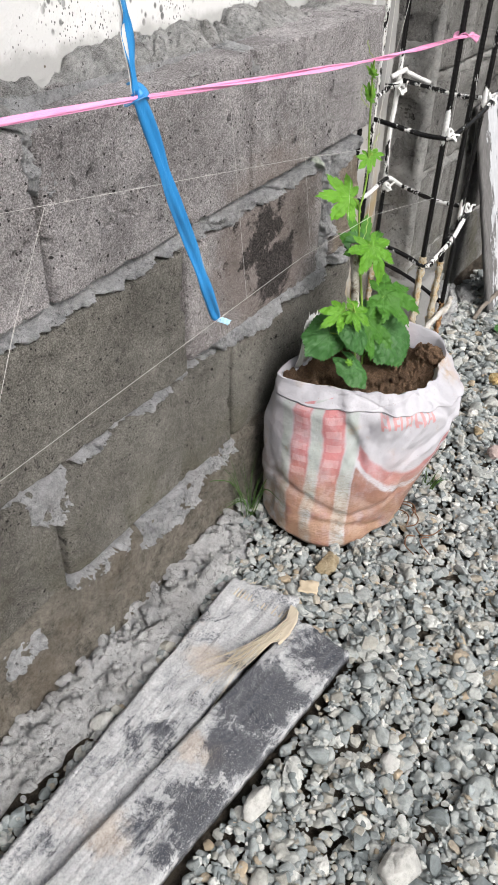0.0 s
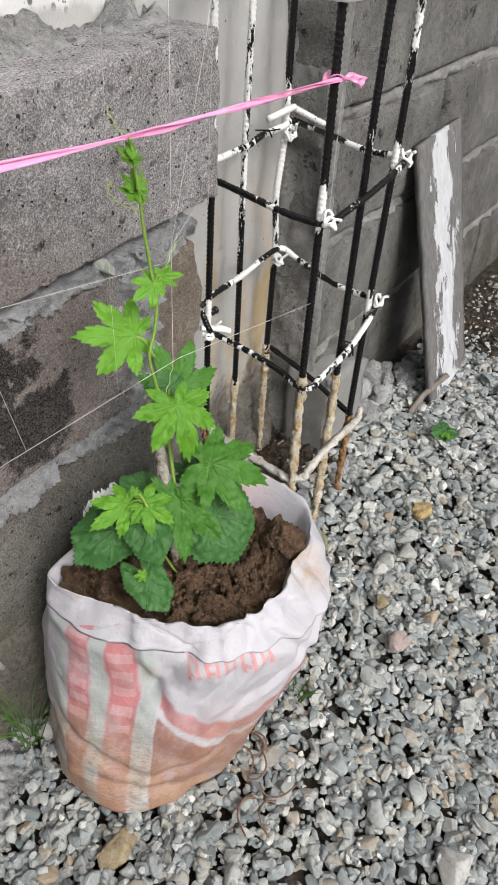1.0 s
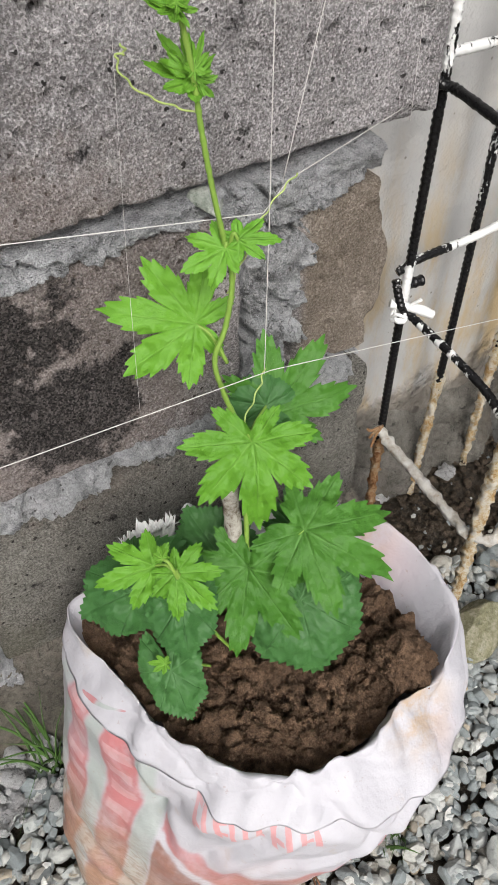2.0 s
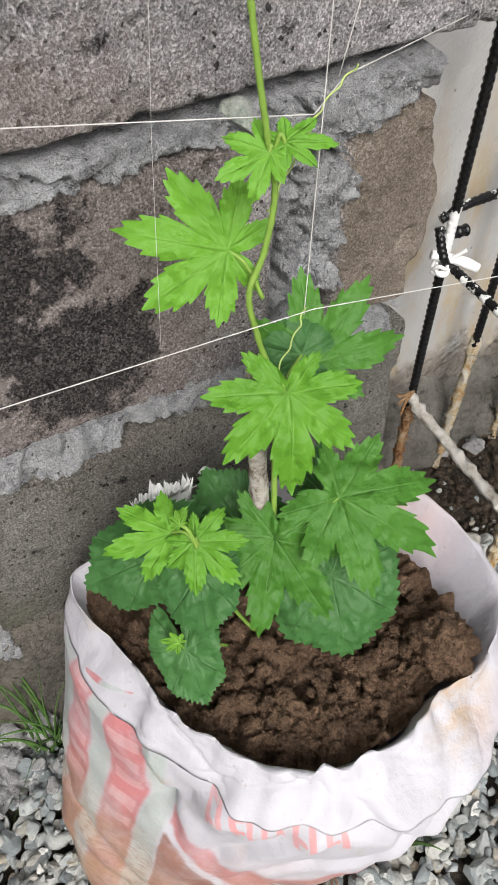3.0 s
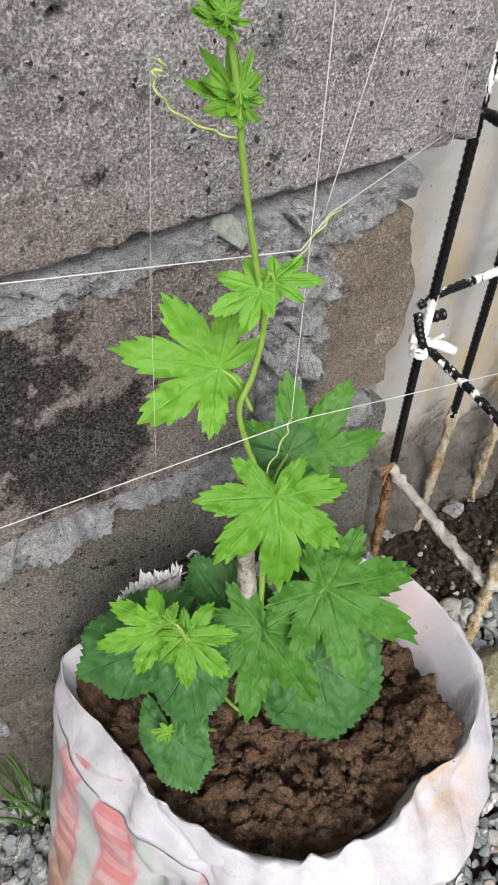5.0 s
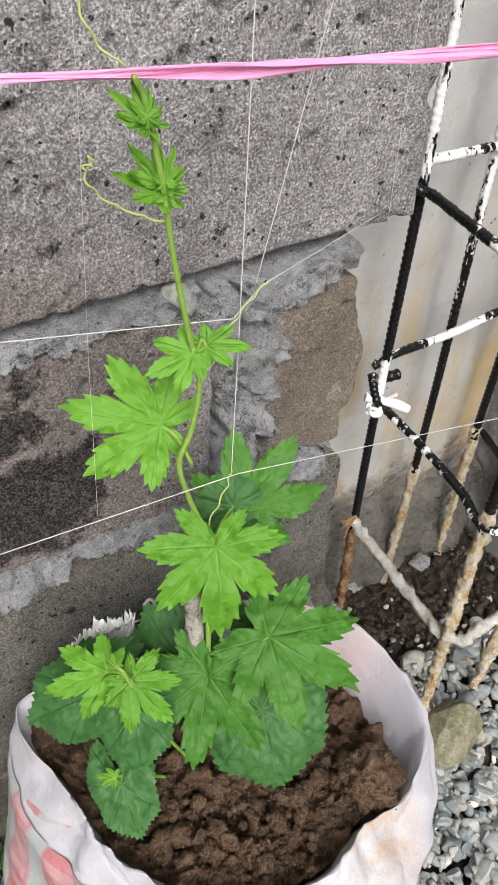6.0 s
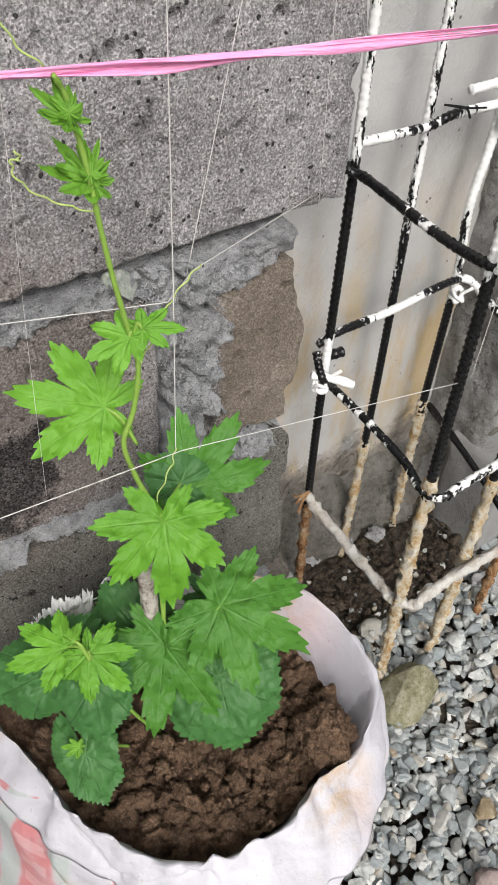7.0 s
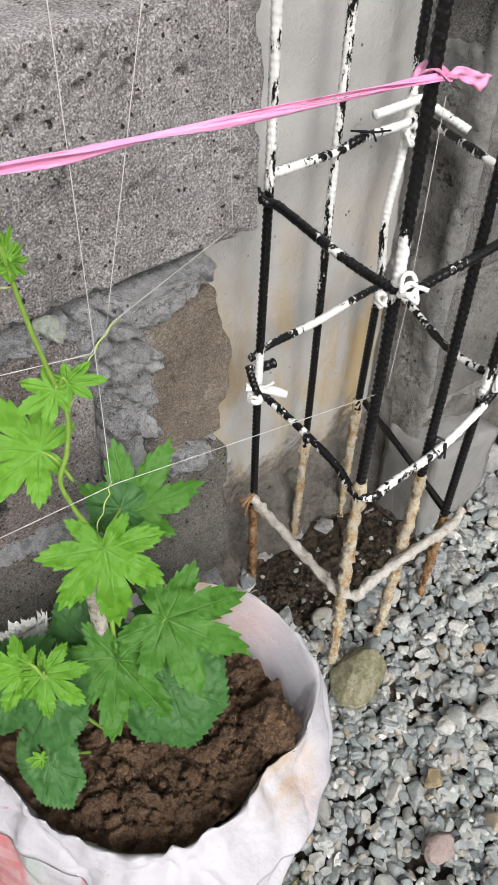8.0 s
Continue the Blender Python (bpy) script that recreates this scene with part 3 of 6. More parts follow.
def block_mesh(name, parent, x0, x1, z0, z1, front, depth, res=0.004, seed=0, rag_left=0.0, rag_right=0.0, pits=40, material=None, bow=0.0):
    """One hollow block's shell: a pitted front with worn, chipped edges and plain sides. z0, z1: heights at the left and right ends."""
    rnd = random.Random(seed)
    nu, nv = max(4, int((x1 - x0) / res)), max(4, int((z1[0] - z0[0]) / res))
    s, t = np.meshgrid(np.linspace(0, 1, nu + 1), np.linspace(0, 1, nv + 1))
    left = x0 + rag_left * field(t * 4, t * 0 + 0.3, 1, 4, seed)
    right = x1 + bow * np.sin(np.pi * t) + rag_right * field(t * 4, t * 0 + 0.7, 1, 4, seed + 5)
    x = left + (right - left) * s
    lo, hi = z0[0] + (z0[1] - z0[0]) * s, z1[0] + (z1[1] - z1[0]) * s
    z = lo + (hi - lo) * t
    rim = np.minimum(np.minimum(s, 1 - s) * (x1 - x0), np.minimum(t, 1 - t) * (hi - lo))
    wear = soft(1 - rim / 0.008)
    x = x + wear * 0.0022 * field(x, z, 60, 3, seed)
    z = z + wear * 0.0030 * field(x, z, 45, 3, seed + 2)
    y = front + 0.0016 * field(x, z, 12, 3, seed) + 0.0006 * field(x, z, 110, 3, seed + 9) + 0.0005 * value_noise(x * 430, z * 430)
    edge = 0.0036 + 0.003 * field(x, z, 26, 2, seed + 3)
    y = y + 0.006 * np.clip(1 - rim / edge, 0, 1) ** 2
    chip = soft((field(x, z, 34, 2, seed + 7) - 0.34) / 0.2) * soft(1 - rim / 0.012)
    y = y + 0.007 * chip
    for _ in range(pits):
        hx, hz, hr = rnd.uniform(x0, x1), rnd.uniform(z0[0], z1[0]), 0.0020 + 0.0030 * rnd.random() ** 3
        i0, i1 = int((hx - 3 * hr - x0) / (x1 - x0) * nu), int((hx + 3 * hr - x0) / (x1 - x0) * nu) + 2
        j0, j1 = int((hz - 3 * hr - z0[0]) / (z1[0] - z0[0]) * nv), int((hz + 3 * hr - z0[0]) / (z1[0] - z0[0]) * nv) + 2
        win = np.s_[max(0, j0):max(0, j1), max(0, i0):max(0, i1)]
        stretch = rnd.uniform(0.7, 1.6)
        q = ((x[win] - hx) ** 2 * stretch + (z[win] - hz) ** 2 / stretch) / (hr * hr)
        y[win] += (0.0025 + 0.9 * hr) * np.exp(-q * q)
    verts = np.stack([x, y, z], axis=-1).reshape(-1, 3).tolist()
    faces = grid_faces(nu + 1, nv + 1)
    ring = list(range(nu + 1)) + [(j + 1) * (nu + 1) - 1 for j in range(1, nv + 1)]
    ring += [nv * (nu + 1) + i for i in range(nu - 1, -1, -1)] + [j * (nu + 1) for j in range(nv - 1, 0, -1)]
    base = len(verts)
    verts += [(verts[k][0], front + depth, verts[k][2]) for k in ring]
    m = len(ring)
    faces += [(ring[(k + 1) % m], ring[k], base + k, base + (k + 1) % m) for k in range(m)]
    faces.append(tuple(base + k for k in range(m)))
    return hook(mesh_object(name, verts, faces, material or BLOCK), parent)


def j1_low(x):
    return 0.532 + 0.034 * x


def j1_high(x):
    return 0.557 + 0.033 * x


wall_a = tagged(empty("wall_left", (-0.7, 0.05, 0.0)), "unplastered grey hollow-block wall, three courses high, with rough mortar joints", "wall", kind="structure")


def wall_a_pieces():
    b = "concrete_block"
    top = lambda x: 0.728 + 0.03 * x
    # top course
    for k, (x0, x1) in enumerate([(-1.10, -0.730), (-0.722, -0.357), (-0.350, 0.014)]):
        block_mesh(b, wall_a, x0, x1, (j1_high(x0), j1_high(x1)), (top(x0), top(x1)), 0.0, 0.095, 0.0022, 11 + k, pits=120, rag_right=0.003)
    # middle course
    for k, (x0, x1, lo) in enumerate([(-1.28, -0.905, 0.330), (-0.895, -0.508, 0.335), (-0.500, -0.146, 0.350), (-0.096, -0.022, 0.358)]):
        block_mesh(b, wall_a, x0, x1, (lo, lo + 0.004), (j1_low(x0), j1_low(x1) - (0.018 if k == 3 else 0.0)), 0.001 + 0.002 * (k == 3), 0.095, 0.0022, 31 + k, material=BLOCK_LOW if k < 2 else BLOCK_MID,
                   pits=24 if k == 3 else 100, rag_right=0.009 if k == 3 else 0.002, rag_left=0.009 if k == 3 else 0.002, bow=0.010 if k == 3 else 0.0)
    # lower course
    for k, (x0, x1) in enumerate([(-1.14, -0.775), (-0.764, -0.403), (-0.396, -0.017)]):
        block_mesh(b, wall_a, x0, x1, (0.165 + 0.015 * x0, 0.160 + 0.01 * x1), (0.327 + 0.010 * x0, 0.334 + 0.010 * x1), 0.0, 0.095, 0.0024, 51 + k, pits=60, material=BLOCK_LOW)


wall_a_pieces()


def mortar_of_wall_a():
    """Mortar bed behind the blocks that comes forward in the joints and squeezes out over the edges in places."""
    step = 0.0018
    x, z = np.meshgrid(np.arange(-1.12, -0.006, step), np.arange(0.03, 0.725, step))
    rag = 0.0042 * field(x, z, 46, 3, 1) + 0.0028 * field(x, z, 150, 2, 3)
    clump = 0.0080 * field(x, z, 58, 3, 6) + 0.0060 * np.abs(field(x, z, 140, 3, 8)) + 0.0016 * field(x, z, 380, 2, 9) - 0.001
    y = 0.052 + 0.004 * field(x, z, 60, 2, 2)
    a, b = j1_low(x), j1_high(x)

    def strip(x0, x1, lo, hi, level, rough=1.0, inset=0.0):
        nonlocal y
        d = np.minimum(np.minimum(x - x0, x1 - x), np.minimum(z - lo, hi - z)) + rough * rag + inset
        w = soft(d / 0.0045)
        y = np.where(d > 0, y + (np.minimum(level + rough * clump - 0.001, y) - y) * w, y)

    strip(-1.1, -0.40, a - 0.001, b - 0.001, 0.013)
    strip(-1.1, -0.40, a - 0.004, b - 0.007, 0.0015, 1.3, -0.0055)
    strip(-0.45, -0.150, a - 0.004, b - 0.004, -0.0015, 1.1, -0.001)
    strip(-0.155, -0.028, 0.505 + 0.28 * np.maximum(0.0, x + 0.10), b - 0.005, -0.003, 1.2)
    strip(-0.146, -0.088 + 0.008 * np.sin(z * 70), 0.395, 0.535, -0.001, 1.4)
    strip(-0.148, -0.098, 0.335, 0.40, 0.010, 1.0)
    strip(-0.088, -0.034, 0.336, 0.366, -0.005, 1.2)
    strip(-0.44, -0.125, 0.327 - 0.008 * np.sin(x * 33) - 0.030 * np.maximum(0.0, -0.30 - x), 0.361 - 0.04 * np.maximum(0.0, x + 0.27), -0.0035, 1.3, -0.001)
    strip(-1.1, -0.36, 0.322, 0.340, 0.012)
    strip(-0.62, -0.54, 0.322, 0.338, -0.001, 1.2)
    strip(-0.79, -0.66, 0.318, 0.334, 0.000, 1.2, -0.002)
    strip(-0.818, -0.748, 0.250 + 0.75 * np.abs(x + 0.768), 0.330, -0.003, 1.2)
    strip(-0.740, -0.700, 0.64, 0.722, 0.004, 1.4)
    strip(-0.368, -0.338, 0.69, 0.72, 0.004, 1.2)
    strip(-0.90, -0.82, 0.085, 0.140, -0.006, 1.6, -0.004)
    strip(-0.78, -0.64, 0.110, 0.160, -0.002, 1.6, -0.008)
    strip(-0.64, -0.50, 0.086 + 0.10 * np.abs(x + 0.58), 0.160, -0.007, 1.6, -0.002)
    strip(-0.52, -0.38, 0.118, 0.160, -0.004, 1.6, -0.006)
    strip(-0.12, -0.015, 0.08, 0.165, -0.004, 1.4, -0.010)
    # cracks, and the shadow gap that opens under the block edges
    crack = soft((0.05 - np.abs(field(x, z, 21, 3, 14))) / 0.05) * soft(0.5 + 2 * field(x, z, 9, 2, 4))
    y = np.where(y < 0.020, y + 0.016 * crack, y)
    gap = soft((z - b + 0.0085) / 0.0025) * soft(0.6 + 2.2 * field(x, z * 0.2, 15, 2, 21)) * (np.abs(z - b) < 0.012)
    y = np.where(y < 0.020, y + 0.022 * gap, y)
    n0, n1 = x.shape
    flat = np.stack([x, y, z], axis=-1).reshape(-1, 3)
    idx = np.arange(n0 * n1).reshape(n0, n1)
    quads = np.stack([idx[:-1, :-1], idx[:-1, 1:], idx[1:, 1:], idx[1:, :-1]], axis=-1).reshape(-1, 4)
    quads = quads[flat[quads, 1].min(axis=1) < 0.042]
    used, small = np.unique(quads, return_inverse=True)
    verts = flat[used].tolist()
    faces = small.reshape(-1, 4).tolist()
    back = [(-1.12, 0.05, 0.03), (-0.006, 0.05, 0.03), (-0.006, 0.05, 0.72), (-1.12, 0.05, 0.72)]
    faces.append(tuple(range(len(verts), len(verts) + 4)))
    return hook(mesh_object("mortar_joint", verts + back, faces, MORTAR), wall_a)


mortar_of_wall_a()


def joint_chip():
    bm = bmesh.new()
    bmesh.ops.create_icosphere(bm, subdivisions=3, radius=1.0)
    for v in bm.verts:
        d = v.co.copy()
        for n, o in (((0.2, -0.9, 0.35), 0.45), ((-0.8, -0.4, 0.3), 0.5), ((0.8, -0.4, -0.3), 0.5), ((0.5, -0.5, 0.7), 0.42), ((-0.6, -0.2, -0.8), 0.42), ((-0.5, -0.3, 0.8), 0.5), ((0.7, -0.2, -0.75), 0.5), ((0, -0.3, -0.9), 0.7), ((0.1, -0.2, 0.95), 0.7)):
            over = d.dot(Vector(n).normalized()) - o
            if over > 0:
                d -= Vector(n).normalized() * over
        v.co = Vector((-0.170 + d.x * 0.0155, -0.001 + d.y * 0.014, 0.538 + d.z * 0.0125 - d.x * 0.005))
    hook(part("stone_chip", bm, make_crust_material("pale_green_stone", (0.14, 0.18, 0.14), (0.36, 0.39, 0.34), (0.55, 0.55, 0.51)), None, "pale greenish stone chip bedded in the joint"), wall_a)


joint_chip()


def wall_a_cap():
    """Rough crumbling mortar on the top course: clods and hollows that rise towards the wall behind."""
    x, y = np.meshgrid(np.arange(-1.12, 0.004, 0.0028), np.arange(0.003, 0.112, 0.0028))
    rise = soft((y - 0.045) / 0.05)
    heap = soft(0.5 + 1.6 * field(x, y, 17, 4, 4))
    z = 0.7245 + 0.03 * x + 0.003 * field(x, y, 40, 3, 1) + 0.0016 * field(x, y, 160, 3, 2)
    z += rise * (0.002 + 0.026 * heap + 0.008 * field(x, y, 60, 4, 8))
    z -= 0.016 * soft((0.09 - np.abs(field(x, y, 22, 3, 12))) / 0.09) * soft((y - 0.030) / 0.02)
    z += soft((-0.70 - x) / 0.05) * (0.010 + 0.020 * soft(0.5 + 1.5 * field(x, y, 26, 4, 6))) * soft((y + 0.01) / 0.02)
    z -= 0.012 * soft((0.012 - np.abs(x + 0.354) + 0.006 * field(x, y, 40, 2, 3)) / 0.008) + 0.010 * soft((0.014 - np.abs(x + 0.725)) / 0.008)
    n0, n1 = x.shape
    verts = np.stack([x, y, z], axis=-1).reshape(-1, 3).tolist()
    hook(mesh_object("mortar_cap", verts, grid_faces(n1, n0), CAP, label="rough crumbling bedding mortar"), wall_a)


wall_a_cap()


def wall_a_footing():
    x, z = np.meshgrid(np.arange(-1.3, -0.004, 0.0035), np.arange(-0.06, 0.166, 0.0035))
    y = -0.004 + 0.008 * field(x, z, 14, 4, 12) + 0.006 * np.abs(field(x, z, 50, 4, 3)) + 0.0016 * field(x, z, 200, 2, 5)
    y += 0.030 * soft((z - 0.138 - 0.012 * field(x, z * 0, 12, 3, 1)) / 0.018)
    y -= 0.012 * soft((0.05 - z + 0.03 * field(x, z, 12, 3, 7)) / 0.05)
    n0, n1 = x.shape
    verts = np.stack([x, y, z], axis=-1).reshape(-1, 3).tolist()
    hook(mesh_object("footing", verts, grid_faces(n1, n0), FOOTING, label="damp stained concrete footing"), wall_a)


wall_a_footing()

wall_b = tagged(empty("wall_right", (1.4, 0.07, 0.0)), "grey hollow-block wall beyond the column gap with weathered joints", "wall", kind="structure")


def wall_b_pieces():
    f = 0.020
    courses = [(-0.02, 0.165), (0.183, 0.362), (0.380, 0.556), (0.578, 0.755), (0.773, 0.95), (0.968, 1.15)]
    starts = [0.330, 0.312, 0.326, 0.309, 0.330, 0.312]
    for c, ((lo, hi), s) in enumerate(zip(courses, starts)):
        x = s
        first = 0.20 if c % 2 else 0.38
        k = 0
        while x < 2.5:
            w = first if k == 0 else 0.385
            drop = lambda q: -0.012 * (q - 0.3)
            block_mesh("concrete_block", wall_b, x, x + w, (lo + drop(x), lo + drop(x + w)), (hi + drop(x), hi + drop(x + w)), f + 0.003 * ((c * 7 + k * 5) % 3 - 1), 0.088, 0.008,
                       200 + c * 20 + k, rag_left=0.02 if k == 0 else 0.003, pits=14, material=BLOCK_FAR)
            x += w + 0.014
            k += 1
    x, z = np.meshgrid(np.arange(0.316, 2.5, 0.006), np.arange(-0.02, 1.14, 0.006))
    q = z + 0.012 * (x - 0.3)
    y = f + 0.016 + 0.004 * field(x, z, 40, 3, 4)
    for k, lo in enumerate((0.174, 0.371, 0.567, 0.764, 0.96)):
        w = soft((0.012 - np.abs(q - lo) + 0.012 * field(x, z, 30, 3, k)) / 0.008)
        y += (f + 0.005 + 0.012 * field(x, z, 42, 3, 9) - y) * w
    hook(mesh_object("mortar_joint", np.stack([x, y, z], axis=-1).reshape(-1, 3).tolist(), grid_faces(x.shape[1], x.shape[0]), MORTAR_FAR), wall_b)
    # broken end with open cores and mortar smears
    ys, zs = np.arange(0.012, 0.112, 0.005), np.arange(-0.03, 1.15, 0.006)
    verts = []
    for z in zs:
        for y in ys:
            core = 0.0
            for lo, hi in ((0.39, 0.53), (0.63, 0.71)):
                core = max(core, smooth01((min(z - lo, hi - z, y - 0.030, 0.096 - y) + 0.01 * fbm(y * 30, z * 30, 2, 3)) / 0.012))
            verts.append((0.304 + 0.007 * fbm(y * 20, z * 15, 21, 4) + 0.004 * abs(fbm(y * 70, z * 70, 21, 3)) + 0.014 * core + 0.01 * smooth01((0.02 - y) / 0.008), y, z))
    hook(mesh_object("broken_end", verts, grid_faces(len(ys), len(zs)), MORTAR_FAR, label="broken block ends with open cores"), wall_b)


wall_b_pieces()


def stub():
    """Smooth concrete starter at the foot of the far wall."""
    bm = bmesh.new()
    bmesh.ops.create_cube(bm, size=1.0)
    bmesh.ops.subdivide_edges(bm, edges=bm.edges[:], cuts=8, use_grid_fill=True)
    for v in bm.verts:
        v.co = Vector((0.365 + v.co.x * 0.13, 0.012 + v.co.y * 0.09, 0.055 + v.co.z * 0.20))
        v.co += Vector((0.005 * fbm(*(v.co * 30)), 0.004 * fbm(*(v.co * 25 + Vector((5, 0, 0)))), 0.008 * fbm(*(v.co * 20)) - 0.3 * max(0.0, v.co.x - 0.36) * (v.co.z > 0.1)))
    hook(part("starter_block", bm, make_plain("smooth_grey_concrete", (0.16, 0.158, 0.155), (0.27, 0.266, 0.26), 45, 0.9, 0.004)), wall_b)


stub()


def back_wall():
    bm = bmesh.new()
    bmesh.ops.create_cube(bm, size=1.0)
    for v in bm.verts:
        v.co = Vector((0.2 + v.co.x * 7.0, 0.205 + v.co.y * 0.2, 1.15 + v.co.z * 2.5))
    bmesh.ops.bevel(bm, geom=bm.edges[:], offset=0.01, segments=2, affect="EDGES")
    ob = part("wall_back", bm, BACK, smooth=False)
    tagged(ob, "whitewashed wall close behind, mould-spotted above and bare grey below", "wall", kind="structure")
    # crumbled concrete at its foot, in the column gap
    xs, zs = np.arange(-0.02, 0.33, 0.005), np.arange(-0.03, 0.20, 0.005)
    verts = []
    for z in zs:
        for x in xs:
            top = 0.125 + 0.03 * fbm(x * 14, 2, 0, 3)
            w = smooth01((top - z) / 0.03)
            verts.append((x, 0.110 - w * (0.016 + 0.016 * fbm(x * 18, z * 18, 6, 5) + 0.010 * abs(fbm(x * 60, z * 60, 3, 4)) + 0.02 * smooth01((0.06 - z) / 0.06)), z))
    hook(mesh_object("crumbled_base", verts, grid_faces(len(xs), len(zs)), make_mortar_material("crumbled_concrete", (0.09, 0.082, 0.07), (0.36, 0.34, 0.305), 0.5), label="crumbled grey concrete"), ob)


back_wall()

# ---------------------------------------------------------------- column cage
BARS = {  # x, y at the ground, x, y at 0.7 m, top of the crust
    "a": (0.055, 0.048, 0.060, 0.045, 0.17),
    "b": (0.145, 0.066, 0.160, 0.064, 0.20),
    "c": (0.240, 0.068, 0.252, 0.065, 0.22),
    "d": (0.058, -0.108, 0.055, -0.110, 0.33),
    "e": (0.134, -0.114, 0.148, -0.116, 0.29),
    "f": (0.216, -0.108, 0.232, -0.112, 0.17),
}
PAINT = {  # how white the bar is by height
    "a": ((0.20, 0.12), (0.33, 0.25), (0.352, 0.85), (0.385, 0.75), (0.402, 0.10), (0.54, 0.20), (0.57, 0.52), (0.62, 0.55), (0.9, 0.54)),
    "b": ((0.30, 0.15), (0.42, 0.35), (0.50, 0.50), (0.52, 0.58), (0.60, 0.46), (0.72, 0.54), (0.9, 0.52)),
    "c": ((0.34, 0.05), (0.37, 0.55), (0.44, 0.45), (0.52, 0.72), (0.60, 0.66), (0.64, 0.25), (0.9, 0.25)),
    "d": ((0.40, 0.12), (0.52, 0.12), (0.55, 0.75), (0.575, 0.6), (0.60, 0.12), (0.9, 0.3)),
    "e": ((0.40, 0.10), (0.56, 0.12), (0.58, 0.35), (0.66, 0.2), (0.9, 0.35)),
    "f": ((0.34, 0.10), (0.365, 0.75), (0.395, 0.3), (0.55, 0.2), (0.57, 0.78), (0.60, 0.2), (0.72, 0.5), (0.9, 0.3)),
}

cage = tagged(empty("rebar_cage", (0.145, -0.02, 0.0)), "black rebar cage splashed with white paint, rusty at its foot", "rebar cage")


def bar_place(key, z):
    x0, y0, x1, y1, _ = BARS[key]
    t = z / 0.7
    sway = 0.010 * math.exp(-((z - 0.47) / 0.05) ** 2) * (-1 if key == "c" else 0)
    return Vector((x0 + (x1 - x0) * t + sway + 0.002 * math.sin(z * 9 + x0 * 40), y0 + (y1 - y0) * t, z))


def table(rows):
    zs, vs = [r[0] for r in rows], [r[1] for r in rows]
    return lambda p: float(np.interp(p.z, zs, vs))


def rib_radius(core):
    def r(s, a, p):
        skew = p.z * 2 * math.pi / 0.0062 + 1.1 * math.sin(a) * (1 if math.cos(a) > 0 else -1)
        rib = smooth01(math.sin(skew) * 1.3)
        seam = 0.5 * (abs(math.sin(a)) < 0.25)
        return core + 0.0009 * max(rib * (abs(math.sin(a)) > 0.2 or 0.3), seam)
    return r


def build_bar(key):
    crust = BARS[key][4]
    paint = table(PAINT[key])
    path = [bar_place(key, z) for z in np.arange(crust - 0.02, 0.90, 0.0014)] + [bar_place(key, z) for z in np.arange(0.905, 1.02, 0.01)] + [bar_place(key, z) for z in np.arange(1.04, 1.65, 0.03)]
    core = 0.0039 if key in "ab" else 0.0043
    bar = tube_object("vertical_bar", path, rib_radius(core), BAR, sides=10, attrs={"white": paint})
    hook(bar, cage)
    # lower length: cement crust over rust
    low = [bar_place(key, z) for z in np.arange(-0.05, crust + 0.006, 0.004)]
    thick = 0.0063 if key in "de" else 0.0054
    lump = lambda s, a, p: thick * (0.74 + 0.16 * smooth01((p.z - 0.03) / 0.05)) + 0.0042 * fbm(p.x * 160 + 3 * math.cos(a), p.y * 160 + 3 * math.sin(a), p.z * 120, 4) + 0.0022 * max(0.0, fbm(math.cos(a), math.sin(a), p.z * 45, 2)) + 0.0006 * math.sin(p.z * 700)
    v, f = tube(low, lump, 12)
    mat = {"a": RUST, "f": RUST}.get(key, CRUST)
    hook(mesh_object("crusted_foot", v, f, mat, label="rusty, cement-crusted foot of the bar"), bar)


for key in BARS:
    build_bar(key)


def on(key, z, out=(0, 0)):
    return bar_place(key, z) + Vector((out[0], out[1], 0))


def tie(points, radius=0.0039, white=0.35, material=None, steps=22, name="tie_bar", label=""):
    path = spline(points, steps)
    rib = lambda s, a, p: radius + 0.0008 * max(0.0, math.sin((p.x + p.y * 1.3 + p.z) * 900))
    v, f = tube(path, rib, 10)
    attrs = {"white": [white + 0.35 * fbm(q.x * 16, q.y * 16, q.z * 16, 2) for q in v]}
    return hook(mesh_object(name, v, f, material or BAR, label=label, attrs=attrs), cage)


